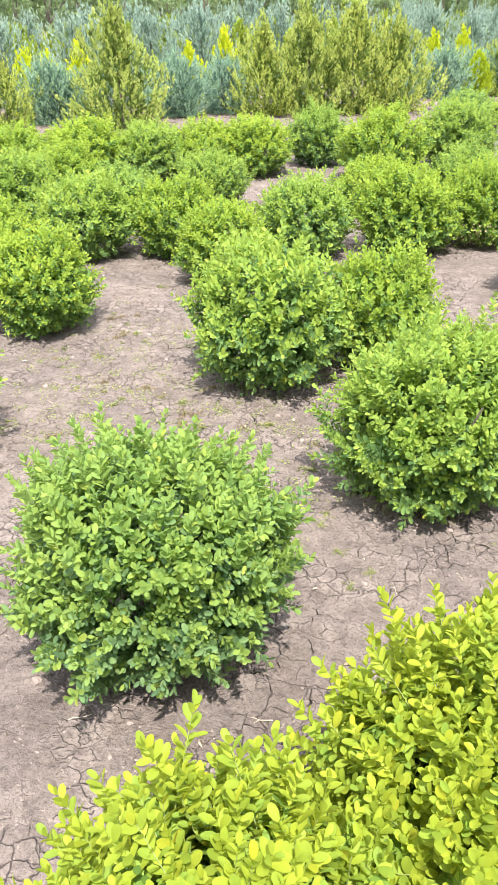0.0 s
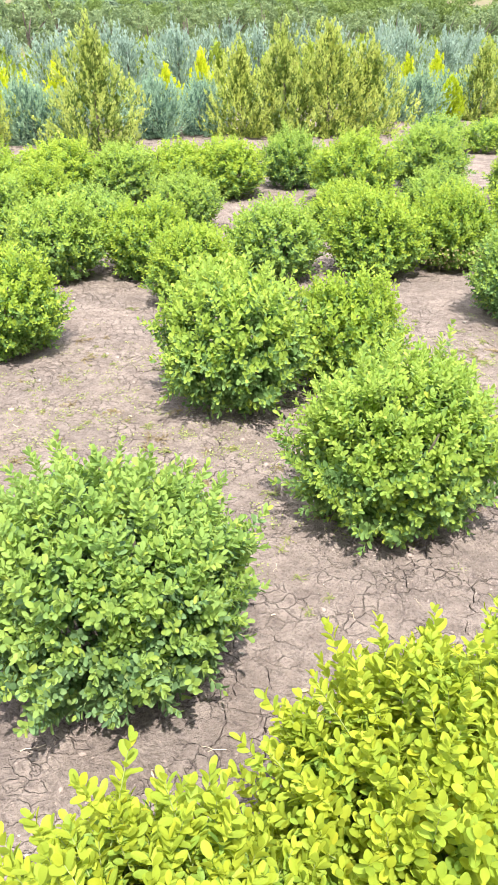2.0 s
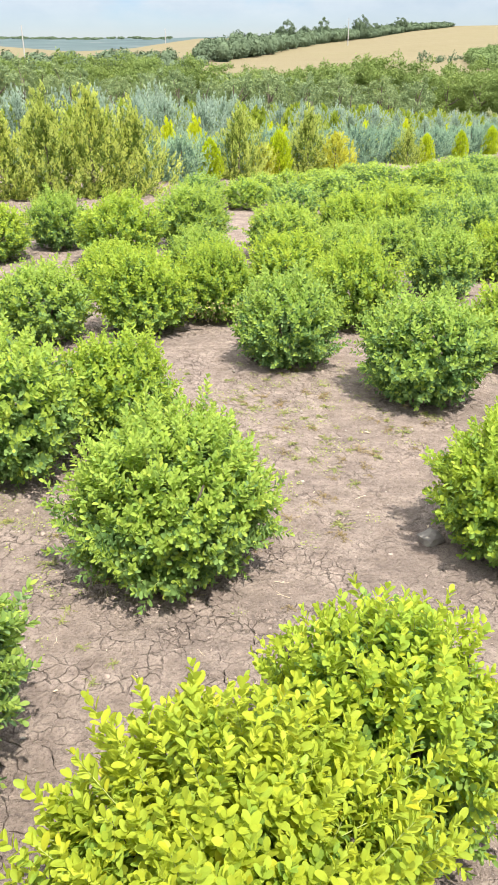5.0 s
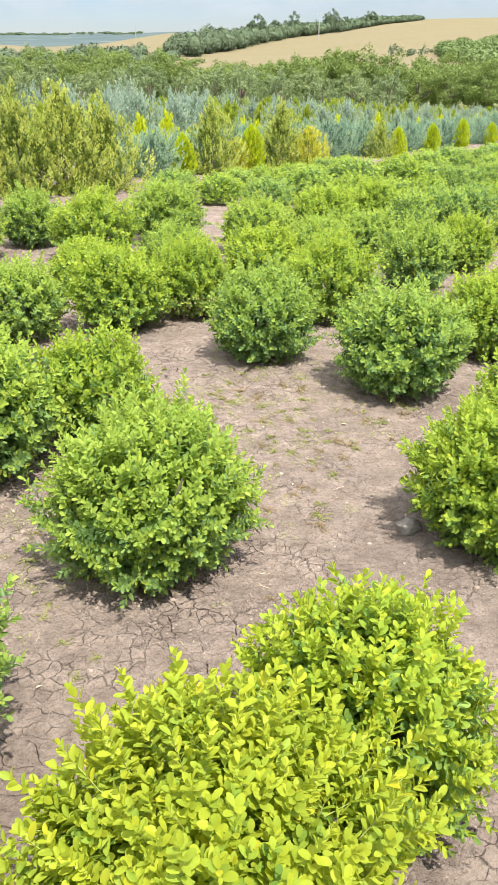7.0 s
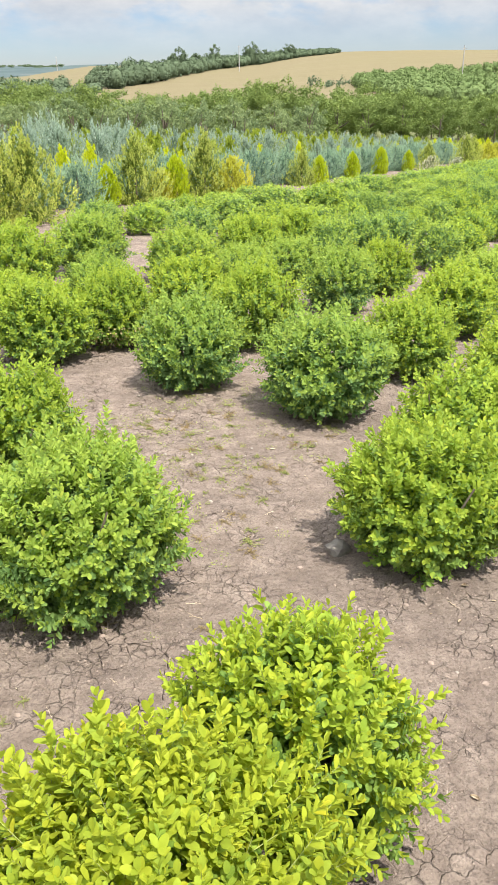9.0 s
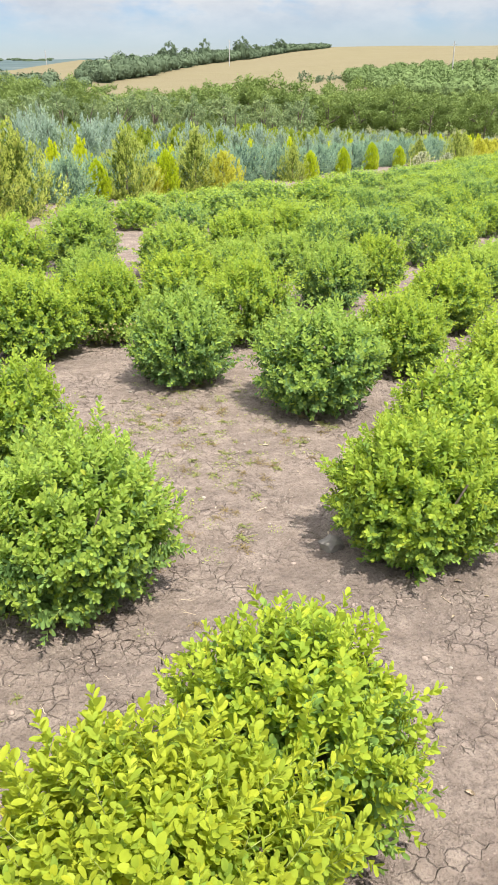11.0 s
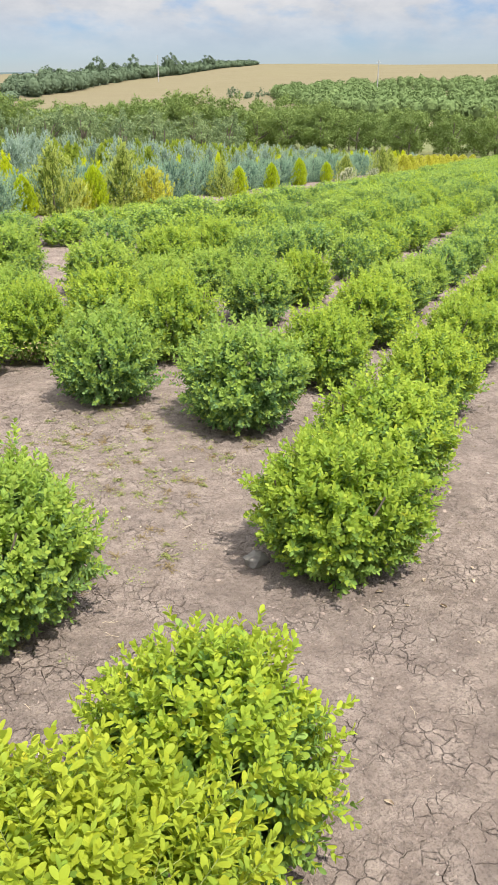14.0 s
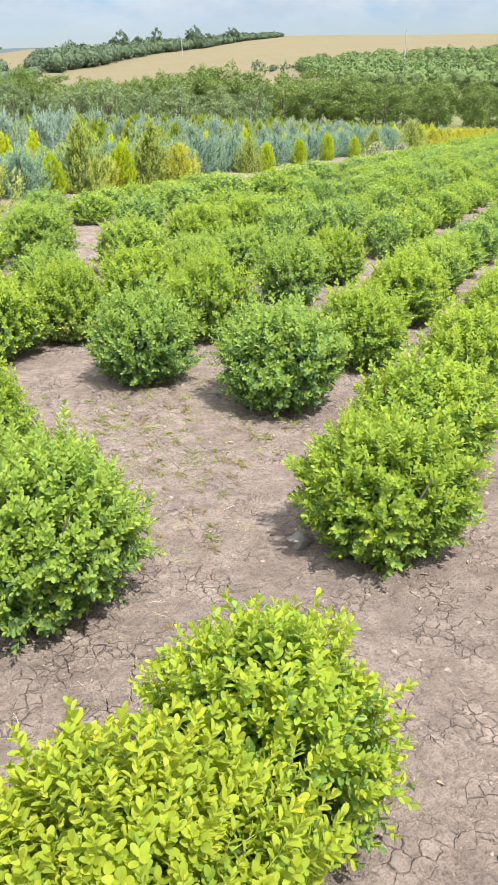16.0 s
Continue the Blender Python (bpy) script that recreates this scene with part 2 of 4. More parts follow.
def soil_colours(k, p):
    """Dry grey-brown earth: pale crust, darker crumbly patches, grains and small pale bits."""
    large = k.noise(2.1, 5, 0.62, p)
    patch = k.noise(11, 6, 0.68, p)
    lumps = k.noise(42, 5, 0.72, p)
    grain = k.noise(130, 5, 0.75, p)
    speck = k.noise(210, 2, 0.55, p)
    c = k.ramp(patch, (0.34, (0.235, 0.18, 0.145)), (0.5, (0.31, 0.243, 0.198)), (0.64, (0.385, 0.307, 0.25)))
    c = k.mix(k.ramp(large, (0.5, (0, 0, 0)), (0.57, (0.8, 0.8, 0.8))), c, k.mix(0.35, c, (0.145, 0.115, 0.1)))
    c = k.mix(k.ramp(lumps, (0.34, (0.75, 0.75, 0.75)), (0.5, (0, 0, 0))), c, (0.155, 0.12, 0.102))
    c = k.mix(k.ramp(grain, (0.36, (0.65, 0.65, 0.65)), (0.5, (0, 0, 0))), c, (0.125, 0.096, 0.082))
    c = k.mix(k.ramp(speck, (0.68, (0, 0, 0)), (0.74, (0.7, 0.7, 0.7))), c, (0.46, 0.4, 0.34))
    c = k.mix(1.0, c, (0.86, 0.885, 0.925), "MULTIPLY")
    wobble = k.node("ShaderNodeTexNoise", Scale=38.0, Detail=4.0)
    k.l.new(p, wobble.inputs["Vector"])
    shift = k.node("ShaderNodeVectorMath")
    shift.operation = "MULTIPLY_ADD"
    shift.inputs[1].default_value = (0.03, 0.03, 0.03)
    k.l.new(wobble.outputs["Color"], shift.inputs[0])
    k.l.new(p, shift.inputs[2])
    cells = k.node("ShaderNodeTexVoronoi", Scale=24.0)
    cells.feature = "DISTANCE_TO_EDGE"
    k.l.new(shift.outputs["Vector"], cells.inputs["Vector"])
    fine = k.ramp(cells.outputs["Distance"], (0.0, (0, 0, 0)), (0.05, (1, 1, 1)))
    part_open = k.ramp(k.noise(6.0, 3, 0.6, p), (0.45, (0, 0, 0)), (0.6, (1, 1, 1)))
    relief = k.mix(0.4, k.mix(0.5, grain, lumps), patch)
    return c, k.mix(k.mix(0.3, (0, 0, 0), part_open), relief, fine)


def soil_material(name):
    k = Mat(name, 0.95)
    c, relief = soil_colours(k, k.pos())
    k.b.inputs["Specular IOR Level"].default_value = 0.15
    k.colour(c).bump(relief, 1.0, 0.04)
    return k.m


SOIL = soil_material("cracked_soil")


def terrain_material():
    """The one ground sheet: soil near by, then rough grass, wheat stubble on the hill and woods on the far ridge,
    blued for haze.
    """
    k = Mat("terrain", 0.95)
    k.b.inputs["Specular IOR Level"].default_value = 0.1
    p = k.pos()
    zone = k.node("ShaderNodeAttribute")
    zone.attribute_name = "land"
    sep = k.node("ShaderNodeSeparateColor")
    k.l.new(zone.outputs["Color"], sep.inputs["Color"])
    soil, relief = soil_colours(k, p)
    grass = k.ramp(k.noise(0.35, 6, 0.65, p), (0.3, (0.09, 0.115, 0.045)), (0.55, (0.15, 0.16, 0.07)), (0.75, (0.22, 0.2, 0.11)))
    drill = k.node("ShaderNodeMapping")
    drill.inputs["Rotation"].default_value = (0, 0, radians(35))
    drill.inputs["Scale"].default_value = (0.02, 0.25, 0.02)
    k.l.new(p, drill.inputs["Vector"])
    streak = k.noise(1.0, 4, 0.6, drill.outputs["Vector"])
    wheat = k.ramp(streak, (0.3, (0.138, 0.117, 0.068)), (0.7, (0.172, 0.149, 0.09)))
    wheat = k.mix(k.ramp(k.noise(0.012, 3, 0.5, p), (0.4, (0, 0, 0)), (0.7, (0.5, 0.5, 0.5))), wheat, (0.15, 0.134, 0.074))
    # ridge woods and pale fields; distance haze is put into the blue-grey base colour
    ridge = k.ramp(k.noise(0.006, 5, 0.6, p), (0.35, (0.055, 0.082, 0.088)), (0.62, (0.074, 0.104, 0.106)), (0.74, (0.17, 0.165, 0.15)))
    c = k.mix(sep.outputs["Red"], soil, grass)
    c = k.mix(sep.outputs["Green"], c, wheat)
    c = k.mix(sep.outputs["Blue"], c, ridge)
    k.colour(c).bump(relief, 1.0, 0.04)
    return k.m


def plain_material(name, c0, c1, scale, rough=0.8, bump=0.3):
    k = Mat(name, rough)
    n = k.noise(scale, 5)
    rnd = k.node("ShaderNodeObjectInfo").outputs["Random"]
    k.colour(k.mix(0.3, k.ramp(n, (0.3, c0), (0.7, c1)), k.ramp(rnd, (0.0, c0), (1.0, c1)))).bump(n, bump, 0.004)
    return k.m


STONE = plain_material("pale_stone", (0.22, 0.195, 0.165), (0.38, 0.345, 0.3), 40)
CLOD = plain_material("soil_clod", (0.2, 0.155, 0.13), (0.33, 0.265, 0.225), 60, 0.95)
CHIP = plain_material("dry_leaf", (0.42, 0.33, 0.22), (0.62, 0.52, 0.4), 50, 0.7)
CONCRETE = plain_material("pole_concrete", (0.3, 0.29, 0.28), (0.42, 0.41, 0.4), 3)


# ---- mesh helpers ----
def mesh_object(name, verts, faces, material, parent=None, label="", smooth=False):
    me = bpy.data.meshes.new(name)
    me.from_pydata([tuple(v) for v in verts] if not isinstance(verts, np.ndarray) else verts.tolist(), [], faces if isinstance(faces, list) else faces.tolist())
    me.materials.append(material)
    if smooth:
        me.polygons.foreach_set("use_smooth", [True] * len(me.polygons))
    ob = new(name, me)
    if parent:
        ob.parent = parent
    if label:
        tagged(ob, label)
    return ob


PLANE_X, PLANE_Y, AT_X, AT_Y = 0.03, 0.04, 0.59, 1.77


def plane_z(x, y):
    return -PLANE_X * (x - AT_X) - PLANE_Y * (y - AT_Y)


def ground_z(x, y):
    """The nursery's soil: a gentle slope with small humps."""
    return plane_z(x, y) + 0.012 * noise.noise(Vector((x * 1.3, y * 1.3, 0.0))) + 0.005 * noise.noise(Vector((x * 5, y * 5, 3.0)))


# ---- terrain ----
EYE0 = (0.4, 0.3, 1.4)
TOP_AZ = [-180, -60, -16, -10.6, -5.2, -1.5, 0.6, 2.8, 5, 10, 14, 16.6, 19.3, 24, 28.4, 37, 60, 180]
TOP_EL = [0.4, 0.4, 0.32, 0.18, -0.2, -0.02, 0.28, 0.54, 0.55, 0.5, 0.66, 1.0, 1.18, 1.2, 1.13, 1.17, 1.2, 0.4]
RANGE = [50, 90, 150, 220, 320, 450, 600, 760, 1500, 2600, 3600, 4900]


def land_z(r, azd):
    """Height of the land at the distance r and the bearing azd."""
    x, y = EYE0[0] + r * math.sin(radians(azd)), EYE0[1] + r * math.cos(radians(azd))
    if r <= 50:
        return plane_z(x, y) if r > 14 else ground_z(x, y)
    p50 = plane_z(EYE0[0] + 50 * math.sin(radians(azd)), EYE0[1] + 50 * math.cos(radians(azd)))
    e50 = math.degrees(math.atan2(p50 - EYE0[2], 50))
    top = float(np.interp(azd, TOP_AZ, TOP_EL))
    els = [e50, min(-3.3, e50 + 1), -2.3, -1.5, -0.75, -0.75 + 0.62 * (top + 0.75), top, top - 0.3, -0.45, 0.1, 0.6, 0.3]
    e = float(np.interp(math.log(r), [math.log(v) for v in RANGE], els))
    if r > 2600:
        e += 0.05 * noise.noise(Vector((azd * 0.35, 5.0, r * 0.0004)))
    return EYE0[2] + r * math.tan(radians(e))


CRUST = (-1.6, 3.5, 0.6, 4.3)


def crust_mask(x, y):
    """1 inside the stretch that carries the crust of soil plates, 0 outside."""
    x0, x1, y0, y1 = CRUST
    d = min(x - x0, x1 - x, y - y0, y1 - y)
    return max(0.0, min(1.0, d / 0.35))


def build_ground():
    azs = [-180 + 360 * i / 260 for i in range(260)]
    rs = [0.0] + [0.12 * 1.075 ** i for i in range(148)]
    rs = sorted([r for r in rs if r < 4900] + [600, 1500, 2600, 3100, 3350, 3500, 3600, 3750])
    verts, faces, land = [], [], []
    for r in rs:
        for a in azs:
            x, y = EYE0[0] + r * math.sin(radians(a)), EYE0[1] + r * math.cos(radians(a))
            z = land_z(r, a)
            if r < 9:
                z -= 0.022 * crust_mask(x, y)
            verts.append((x, y, z))
            grass = min(1, max(0, (r - 34) / 8))
            wheat = min(1, max(0, (r - 110) / 40)) if a > -100 else 0
            ridge = min(1, max(0, (r - 1150) / 300))
            land.append((grass, wheat, ridge, 1))
    n = len(azs)
    for i in range(len(rs) - 1):
        for j in range(n):
            k = (j + 1) % n
            faces.append((i * n + j, (i + 1) * n + j, (i + 1) * n + k, i * n + k) if i else (j, n + j, n + k, k))
    ob = mesh_object("ground", verts, faces, terrain_material(), smooth=True)
    col = ob.data.color_attributes.new("land", "FLOAT_COLOR", "POINT")
    col.data.foreach_set("color", np.array(land, dtype=float).ravel())
    return tagged(ob, "sloping nursery soil running into a valley, stubble hill and far ridge", "ground", kind="structure")


ground = build_ground()


def clip_cell(poly, mx, my, nx, ny):
    """The part of a polygon on the near side of the line through (mx, my) with the normal (nx, ny)."""
    out = []
    for i, (x, y) in enumerate(poly):
        px, py = poly[i - 1]
        d0, d1 = (px - mx) * nx + (py - my) * ny, (x - mx) * nx + (y - my) * ny
        if (d0 < 0) != (d1 < 0):
            t = d0 / (d0 - d1)
            out.append((px + t * (x - px), py + t * (y - py)))
        if d1 < 0:
            out.append((x, y))
    return out


def build_crust():
    """Dried soil plates with open cracks between them."""
    rng = random.Random(11)
    size = 0.078
    x0, x1, y0, y1 = CRUST
    nx, ny = int((x1 - x0) / size), int((y1 - y0) / size)
    seeds = {(i, j): (x0 + (i + rng.uniform(0.02, 0.98)) * size, y0 + (j + rng.uniform(0.02, 0.98)) * size) for i in range(nx) for j in range(ny)}
    verts, faces = [], []
    for (i, j), (sx, sy) in seeds.items():
        if i in (0, nx - 1) or j in (0, ny - 1) or abs(sx - 0.5) > 0.75 * (sy + 0.6) + 0.5:
            continue
        poly = [(sx - 2 * size, sy - 2 * size), (sx + 2 * size, sy - 2 * size), (sx + 2 * size, sy + 2 * size), (sx - 2 * size, sy + 2 * size)]
        for a in range(-2, 3):
            for b in range(-2, 3):
                o = seeds.get((i + a, j + b))
                if o and (a or b) and poly:
                    poly = clip_cell(poly, (sx + o[0]) / 2, (sy + o[1]) / 2, o[0] - sx, o[1] - sy)
        if len(poly) < 3:
            continue
        ring = []
        for k, (x, y) in enumerate(poly):
            px, py = poly[k - 1]
            steps = max(1, round(math.hypot(x - px, y - py) / 0.0115))
            for s in range(1, steps + 1):
                ring.append((px + (x - px) * s / steps, py + (y - py) * s / steps))
        lift = rng.uniform(-0.001, 0.0015)
        base, cnt = len(verts), len(ring)
        mid = (sum(p[0] for p in ring) / cnt, sum(p[1] for p in ring) / cnt)
        top, low = [], []
        for x, y in ring:
            w = noise.noise_vector(Vector((x * 14, y * 14, 0.7))) * 0.02 + noise.noise_vector(Vector((x * 42, y * 42, 2.7))) * 0.016
            wx, wy = x + w.x, y + w.y
            open_ = noise.noise(Vector((x * 2.6, y * 2.6, 8.0))) + 0.5 * noise.noise(Vector((x * 11, y * 11, 4.0)))
            gap = max(0.0, 0.0028 * (open_ + 0.08) * (1 + 0.9 * noise.noise(Vector((x * 60, y * 60, 1.0)))))
            dx, dy = mid[0] - wx, mid[1] - wy
            ln = math.hypot(dx, dy) or 1
            tx, ty = wx + dx / ln * gap, wy + dy / ln * gap
            top.append((tx, ty, ground_z(tx, ty) + lift * min(1, gap / 0.002) - 0.0006))
            low.append((wx + dx / ln * (gap - 0.001), wy + dy / ln * (gap - 0.001), ground_z(tx, ty) - 0.03))
        inner = []
        for x, y, z in top:
            ix, iy = x + (mid[0] - x) * 0.16, y + (mid[1] - y) * 0.16
            inner.append((ix, iy, ground_z(ix, iy) + lift * 0.6 + 0.0008))
        verts += top + low + inner + [(mid[0], mid[1], ground_z(*mid) + lift * 0.6 + 0.001 + rng.uniform(-0.001, 0.002))]
        c = base + 3 * cnt
        for k in range(cnt):
            m = (k + 1) % cnt
            faces.append((base + k, base + m, base + 2 * cnt + m, base + 2 * cnt + k))
            faces.append((base + 2 * cnt + k, base + 2 * cnt + m, c))
            faces.append((base + m, base + k, base + cnt + k, base + cnt + m))
    ob = mesh_object("soil_crust", verts, faces, SOIL, ground, "dry grey-brown soil plates parted by thin cracks")
    tagged(ob, kind="stuff")


build_crust()


# ---- foliage arithmetic ----
def unit(v):
    return v / np.maximum(np.linalg.norm(v, axis=-1, keepdims=True), 1e-9)


FINE_LEAF = np.array([(0, 0, 0), (0.22, 0.33, 0.05), (0.5, 0.5, 0.075), (0.78, 0.44, 0.04), (0.95, 0.2, -0.02), (0.97, 0, -0.05), (0.95, -0.2, -0.02), (0.78, -0.44, 0.04),
                      (0.5, -0.5, 0.075), (0.22, -0.33, 0.05), (0.5, 0, 0.0)])
FINE_FACES = [(0, 1, 2, 10), (10, 2, 3), (10, 3, 4, 5), (10, 5, 6, 7), (10, 7, 8), (10, 8, 9, 0)]
PLAIN_LEAF = np.array([(0, 0, 0), (0.42, 0.48, 0.06), (0.84, 0.4, 0.0), (1, 0, -0.05), (0.84, -0.4, 0.0), (0.42, -0.48, 0.06)])
PLAIN_FACES = [(0, 1, 2, 3), (0, 3, 4, 5)]
TRI_LEAF = np.array([(0, 0, 0), (0.6, 0.6, 0.05), (1, -0.45, 0.0)])
TRI_FACES = [(0, 1, 2)]
WIDE_LEAF = np.array([(0, 0, 0), (0.55, 0.55, 0.05), (1, 0, -0.03), (0.55, -0.55, 0.05)])
WIDE_FACES = [(0, 1, 2, 3)]


def blades(origin, along, up, length, width, template, faces):
    """One mesh of many leaf blades: arrays of places, directions and sizes."""
    side = unit(np.cross(up, along))
    nrm = np.cross(along, side)
    v = (origin[:, None] + along[:, None] * (template[None, :, 0:1] * length[:, None, None])
         + side[:, None] * (template[None, :, 1:2] * width[:, None, None]) + nrm[:, None] * (template[None, :, 2:3] * length[:, None, None]))
    k = len(template)
    out = []
    for i in range(len(origin)):
        b = i * k
        for f in faces:
            out.append(tuple(b + q for q in f))
    return v.reshape(-1, 3), out


def tubes(paths, sides=4):
    """Tapered rods: each path is a list of (place, radius)."""
    verts, faces = [], []
    for path in paths:
        base = len(verts)
        for i, (p, r) in enumerate(path):
            q = path[min(i + 1, len(path) - 1)][0]
            o = path[max(i - 1, 0)][0]
            d = Vector(q) - Vector(o)
            d = d.normalized() if d.length > 1e-6 else Vector((0, 0, 1))
            a = d.orthogonal().normalized()
            b = d.cross(a)
            for s in range(sides):
                w = 2 * math.pi * s / sides
                verts.append(tuple(Vector(p) + (a * math.cos(w) + b * math.sin(w)) * r))
        for i in range(len(path) - 1):
            for s in range(sides):
                t = (s + 1) % sides
                faces.append((base + i * sides + s, base + i * sides + t, base + (i + 1) * sides + t, base + (i + 1) * sides + s))
    return verts, faces


SHRUB_T = [0.08, 0.13, 0.2, 0.3, 0.44, 0.58, 0.71, 0.82, 0.91, 0.97, 1.0]
SHRUB_R = [0.6, 0.74, 0.85, 0.95, 1.0, 0.97, 0.88, 0.74, 0.54, 0.31, 0.03]


def shrub_twigs(rng, a, h, count, inner, seed):
    """Places, directions and lengths of the leafy shoots of a rounded, undercut shrub with a lumpy, spiky outline."""
    t = np.linspace(0.08, 1.0, 160)
    r = np.interp(t, SHRUB_T, SHRUB_R)
    r = np.convolve(np.pad(r, 6, mode="edge"), np.ones(13) / 13, "valid") * a
    z = t * h
    dr, dz = np.gradient(r), np.gradient(z)
    area = np.cumsum(r * np.hypot(dr, dz))
    k = (np.arange(count) + rng.uniform(0, 1, count)) / count * area[-1]
    at = np.clip(np.searchsorted(area, k), 0, 159)
    ph = (np.arange(count) + 0.5) * 2.399963 + rng.uniform(-0.4, 0.4, count)
    ring = np.stack([np.cos(ph), np.sin(ph), np.zeros(count)], 1)
    up = np.array([0, 0, 1.0])
    slope = np.hypot(dr, dz)
    n = unit(ring * (dz / slope)[at][:, None] - up * (dr / slope)[at][:, None])
    surf = ring * r[at][:, None] + up * z[at][:, None]
    q = surf / a
    lump = np.array([noise.noise(Vector((d[0] * 1.7, d[1] * 1.7, d[2] * 1.7 + seed * 7.3))) + 0.6 * noise.noise(Vector((d[0] * 3.6, d[1] * 3.6, d[2] * 3.6 + seed * 3.1))) for d in q])
    tuft = np.array([noise.noise(Vector((d[0] * 7.0 + seed, d[1] * 7.0, d[2] * 7.0))) for d in q])
    surf = surf + n * ((0.22 * lump + 0.2 * tuft) * a * np.clip(surf[:, 2] / (0.3 * h), 0.15, 1))[:, None]
    surf[:, 2] = np.maximum(surf[:, 2], 0.025)
    centre = np.array([0, 0, h * 0.3])
    out = unit(surf - centre)
    axis = unit(out * 0.5 + n * 0.5 + up * (0.4 + 0.22 * np.clip(n[:, 2:3], 0, 1)) + rng.normal(0, 0.24, (count, 3)))
    length = rng.uniform(0.06, 0.1, count) * (0.75 + 0.5 * a / 0.3)
    if inner:
        start = centre + (surf - centre) * rng.uniform(0.45, 0.72, count)[:, None]
        return start, axis, length, n
    keep = tuft > rng.uniform(-0.7, 0.0, count)
    n, surf, axis, length, count = n[keep], surf[keep], axis[keep], length[keep], int(keep.sum())
    sprout = rng.random(count) < 0.2 + 0.1 * np.clip(n[:, 2], 0, 1)
    length = np.where(sprout, length * 1.35, length)
    tip = surf + axis * (np.where(sprout, rng.uniform(0.0, 0.06, count), rng.uniform(-0.045, 0.008, count)))[:, None]
    return tip - axis * length[:, None], axis, length, n


def leaf_sets(rng, start, axis, length, gap, leaf, template, faces, top=None, spread=0.95):
    """Decussate leaf pairs along shoots; returns the older leaves, which also carry the shade of low shoots, and the
    young leaves.
    """
    org, along, up, ln, age = [], [], [], [], []
    ref = unit(np.cross(axis, rng.normal(0, 1, axis.shape)))
    ref2 = np.cross(axis, ref)
    most = int(np.max(length) / gap) + 1
    for i in range(most):
        s = 0.12 + i * gap / np.maximum(length, 1e-6)
        ok = s <= 1.0
        if not ok.any():
            break
        p, q = (ref, ref2) if i % 2 == 0 else (ref2, ref)
        for sign in (1, -1):
            c = spread * (1.16 - 0.7 * s ** 3)[:, None] + rng.normal(0, 0.12, (len(s), 1))
            d = unit(axis * np.cos(c) + sign * p * np.sin(c) + q * rng.normal(0, 0.18, (len(s), 1)) + np.array([0, 0, 0.05]))
            sz = leaf * (0.95 + 0.35 * np.sin(np.clip(s, 0, 1) * 2.6) - 0.45 * np.clip(s - 0.7, 0, 1)) * rng.uniform(0.75, 1.15, len(s))
            org.append((start + axis * (s * length)[:, None])[ok])
            along.append(d[ok])
            up.append(unit(axis + rng.normal(0, 0.25, axis.shape))[ok])
            ln.append(sz[ok])
            # low shoots count as older: self-shadow of the shrub's base put into the colour
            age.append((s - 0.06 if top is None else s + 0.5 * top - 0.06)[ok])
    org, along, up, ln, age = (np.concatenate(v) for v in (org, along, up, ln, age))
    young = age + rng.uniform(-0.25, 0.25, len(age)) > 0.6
    made = []
    for pick in (~young, young):
        wd = ln[pick] * rng.uniform(0.43, 0.55, pick.sum()) * (1.0 if len(template) > 8 else 1.15)
        made.append(blades(org[pick], along[pick], up[pick], ln[pick], wd, template, faces))
    return made


SHRUB_LOOK = {"green": (BOX_OLD, BOX_NEW), "gold": (BOX_GOLD_OLD, BOX_GOLD_NEW), "deep": (BOX_DEEP_OLD, BOX_DEEP_NEW), "fresh": (BOX_FRESH_OLD, BOX_FRESH_NEW), "soft": (BOX_SOFT_OLD, BOX_SOFT_NEW), "lime": (BOX_FRESH_OLD, BOX_LIME_NEW)}
SHRUB_LABEL = {"green": "rounded boxwood shrub with fresh green leaves on dry soil",
               "gold": "rounded boxwood shrub with yellow-green young leaves on dry soil",
               "fresh": "rounded boxwood shrub with light yellowish green leaves on dry soil",
               "lime": "rounded boxwood shrub with yellowish shoots over green leaves on soil",
               "soft": "rounded boxwood shrub with soft grey-green leaves on dry soil",
               "deep": "rounded boxwood shrub with deep green leaves on dry soil"}


def merge(*parts):
    verts, faces = [], []
    for v, f in parts:
        b = sum(len(x) for x in verts)
        verts.append(np.asarray(v))
        faces += [tuple(b + i for i in q) for q in f]
    return np.concatenate(verts), faces


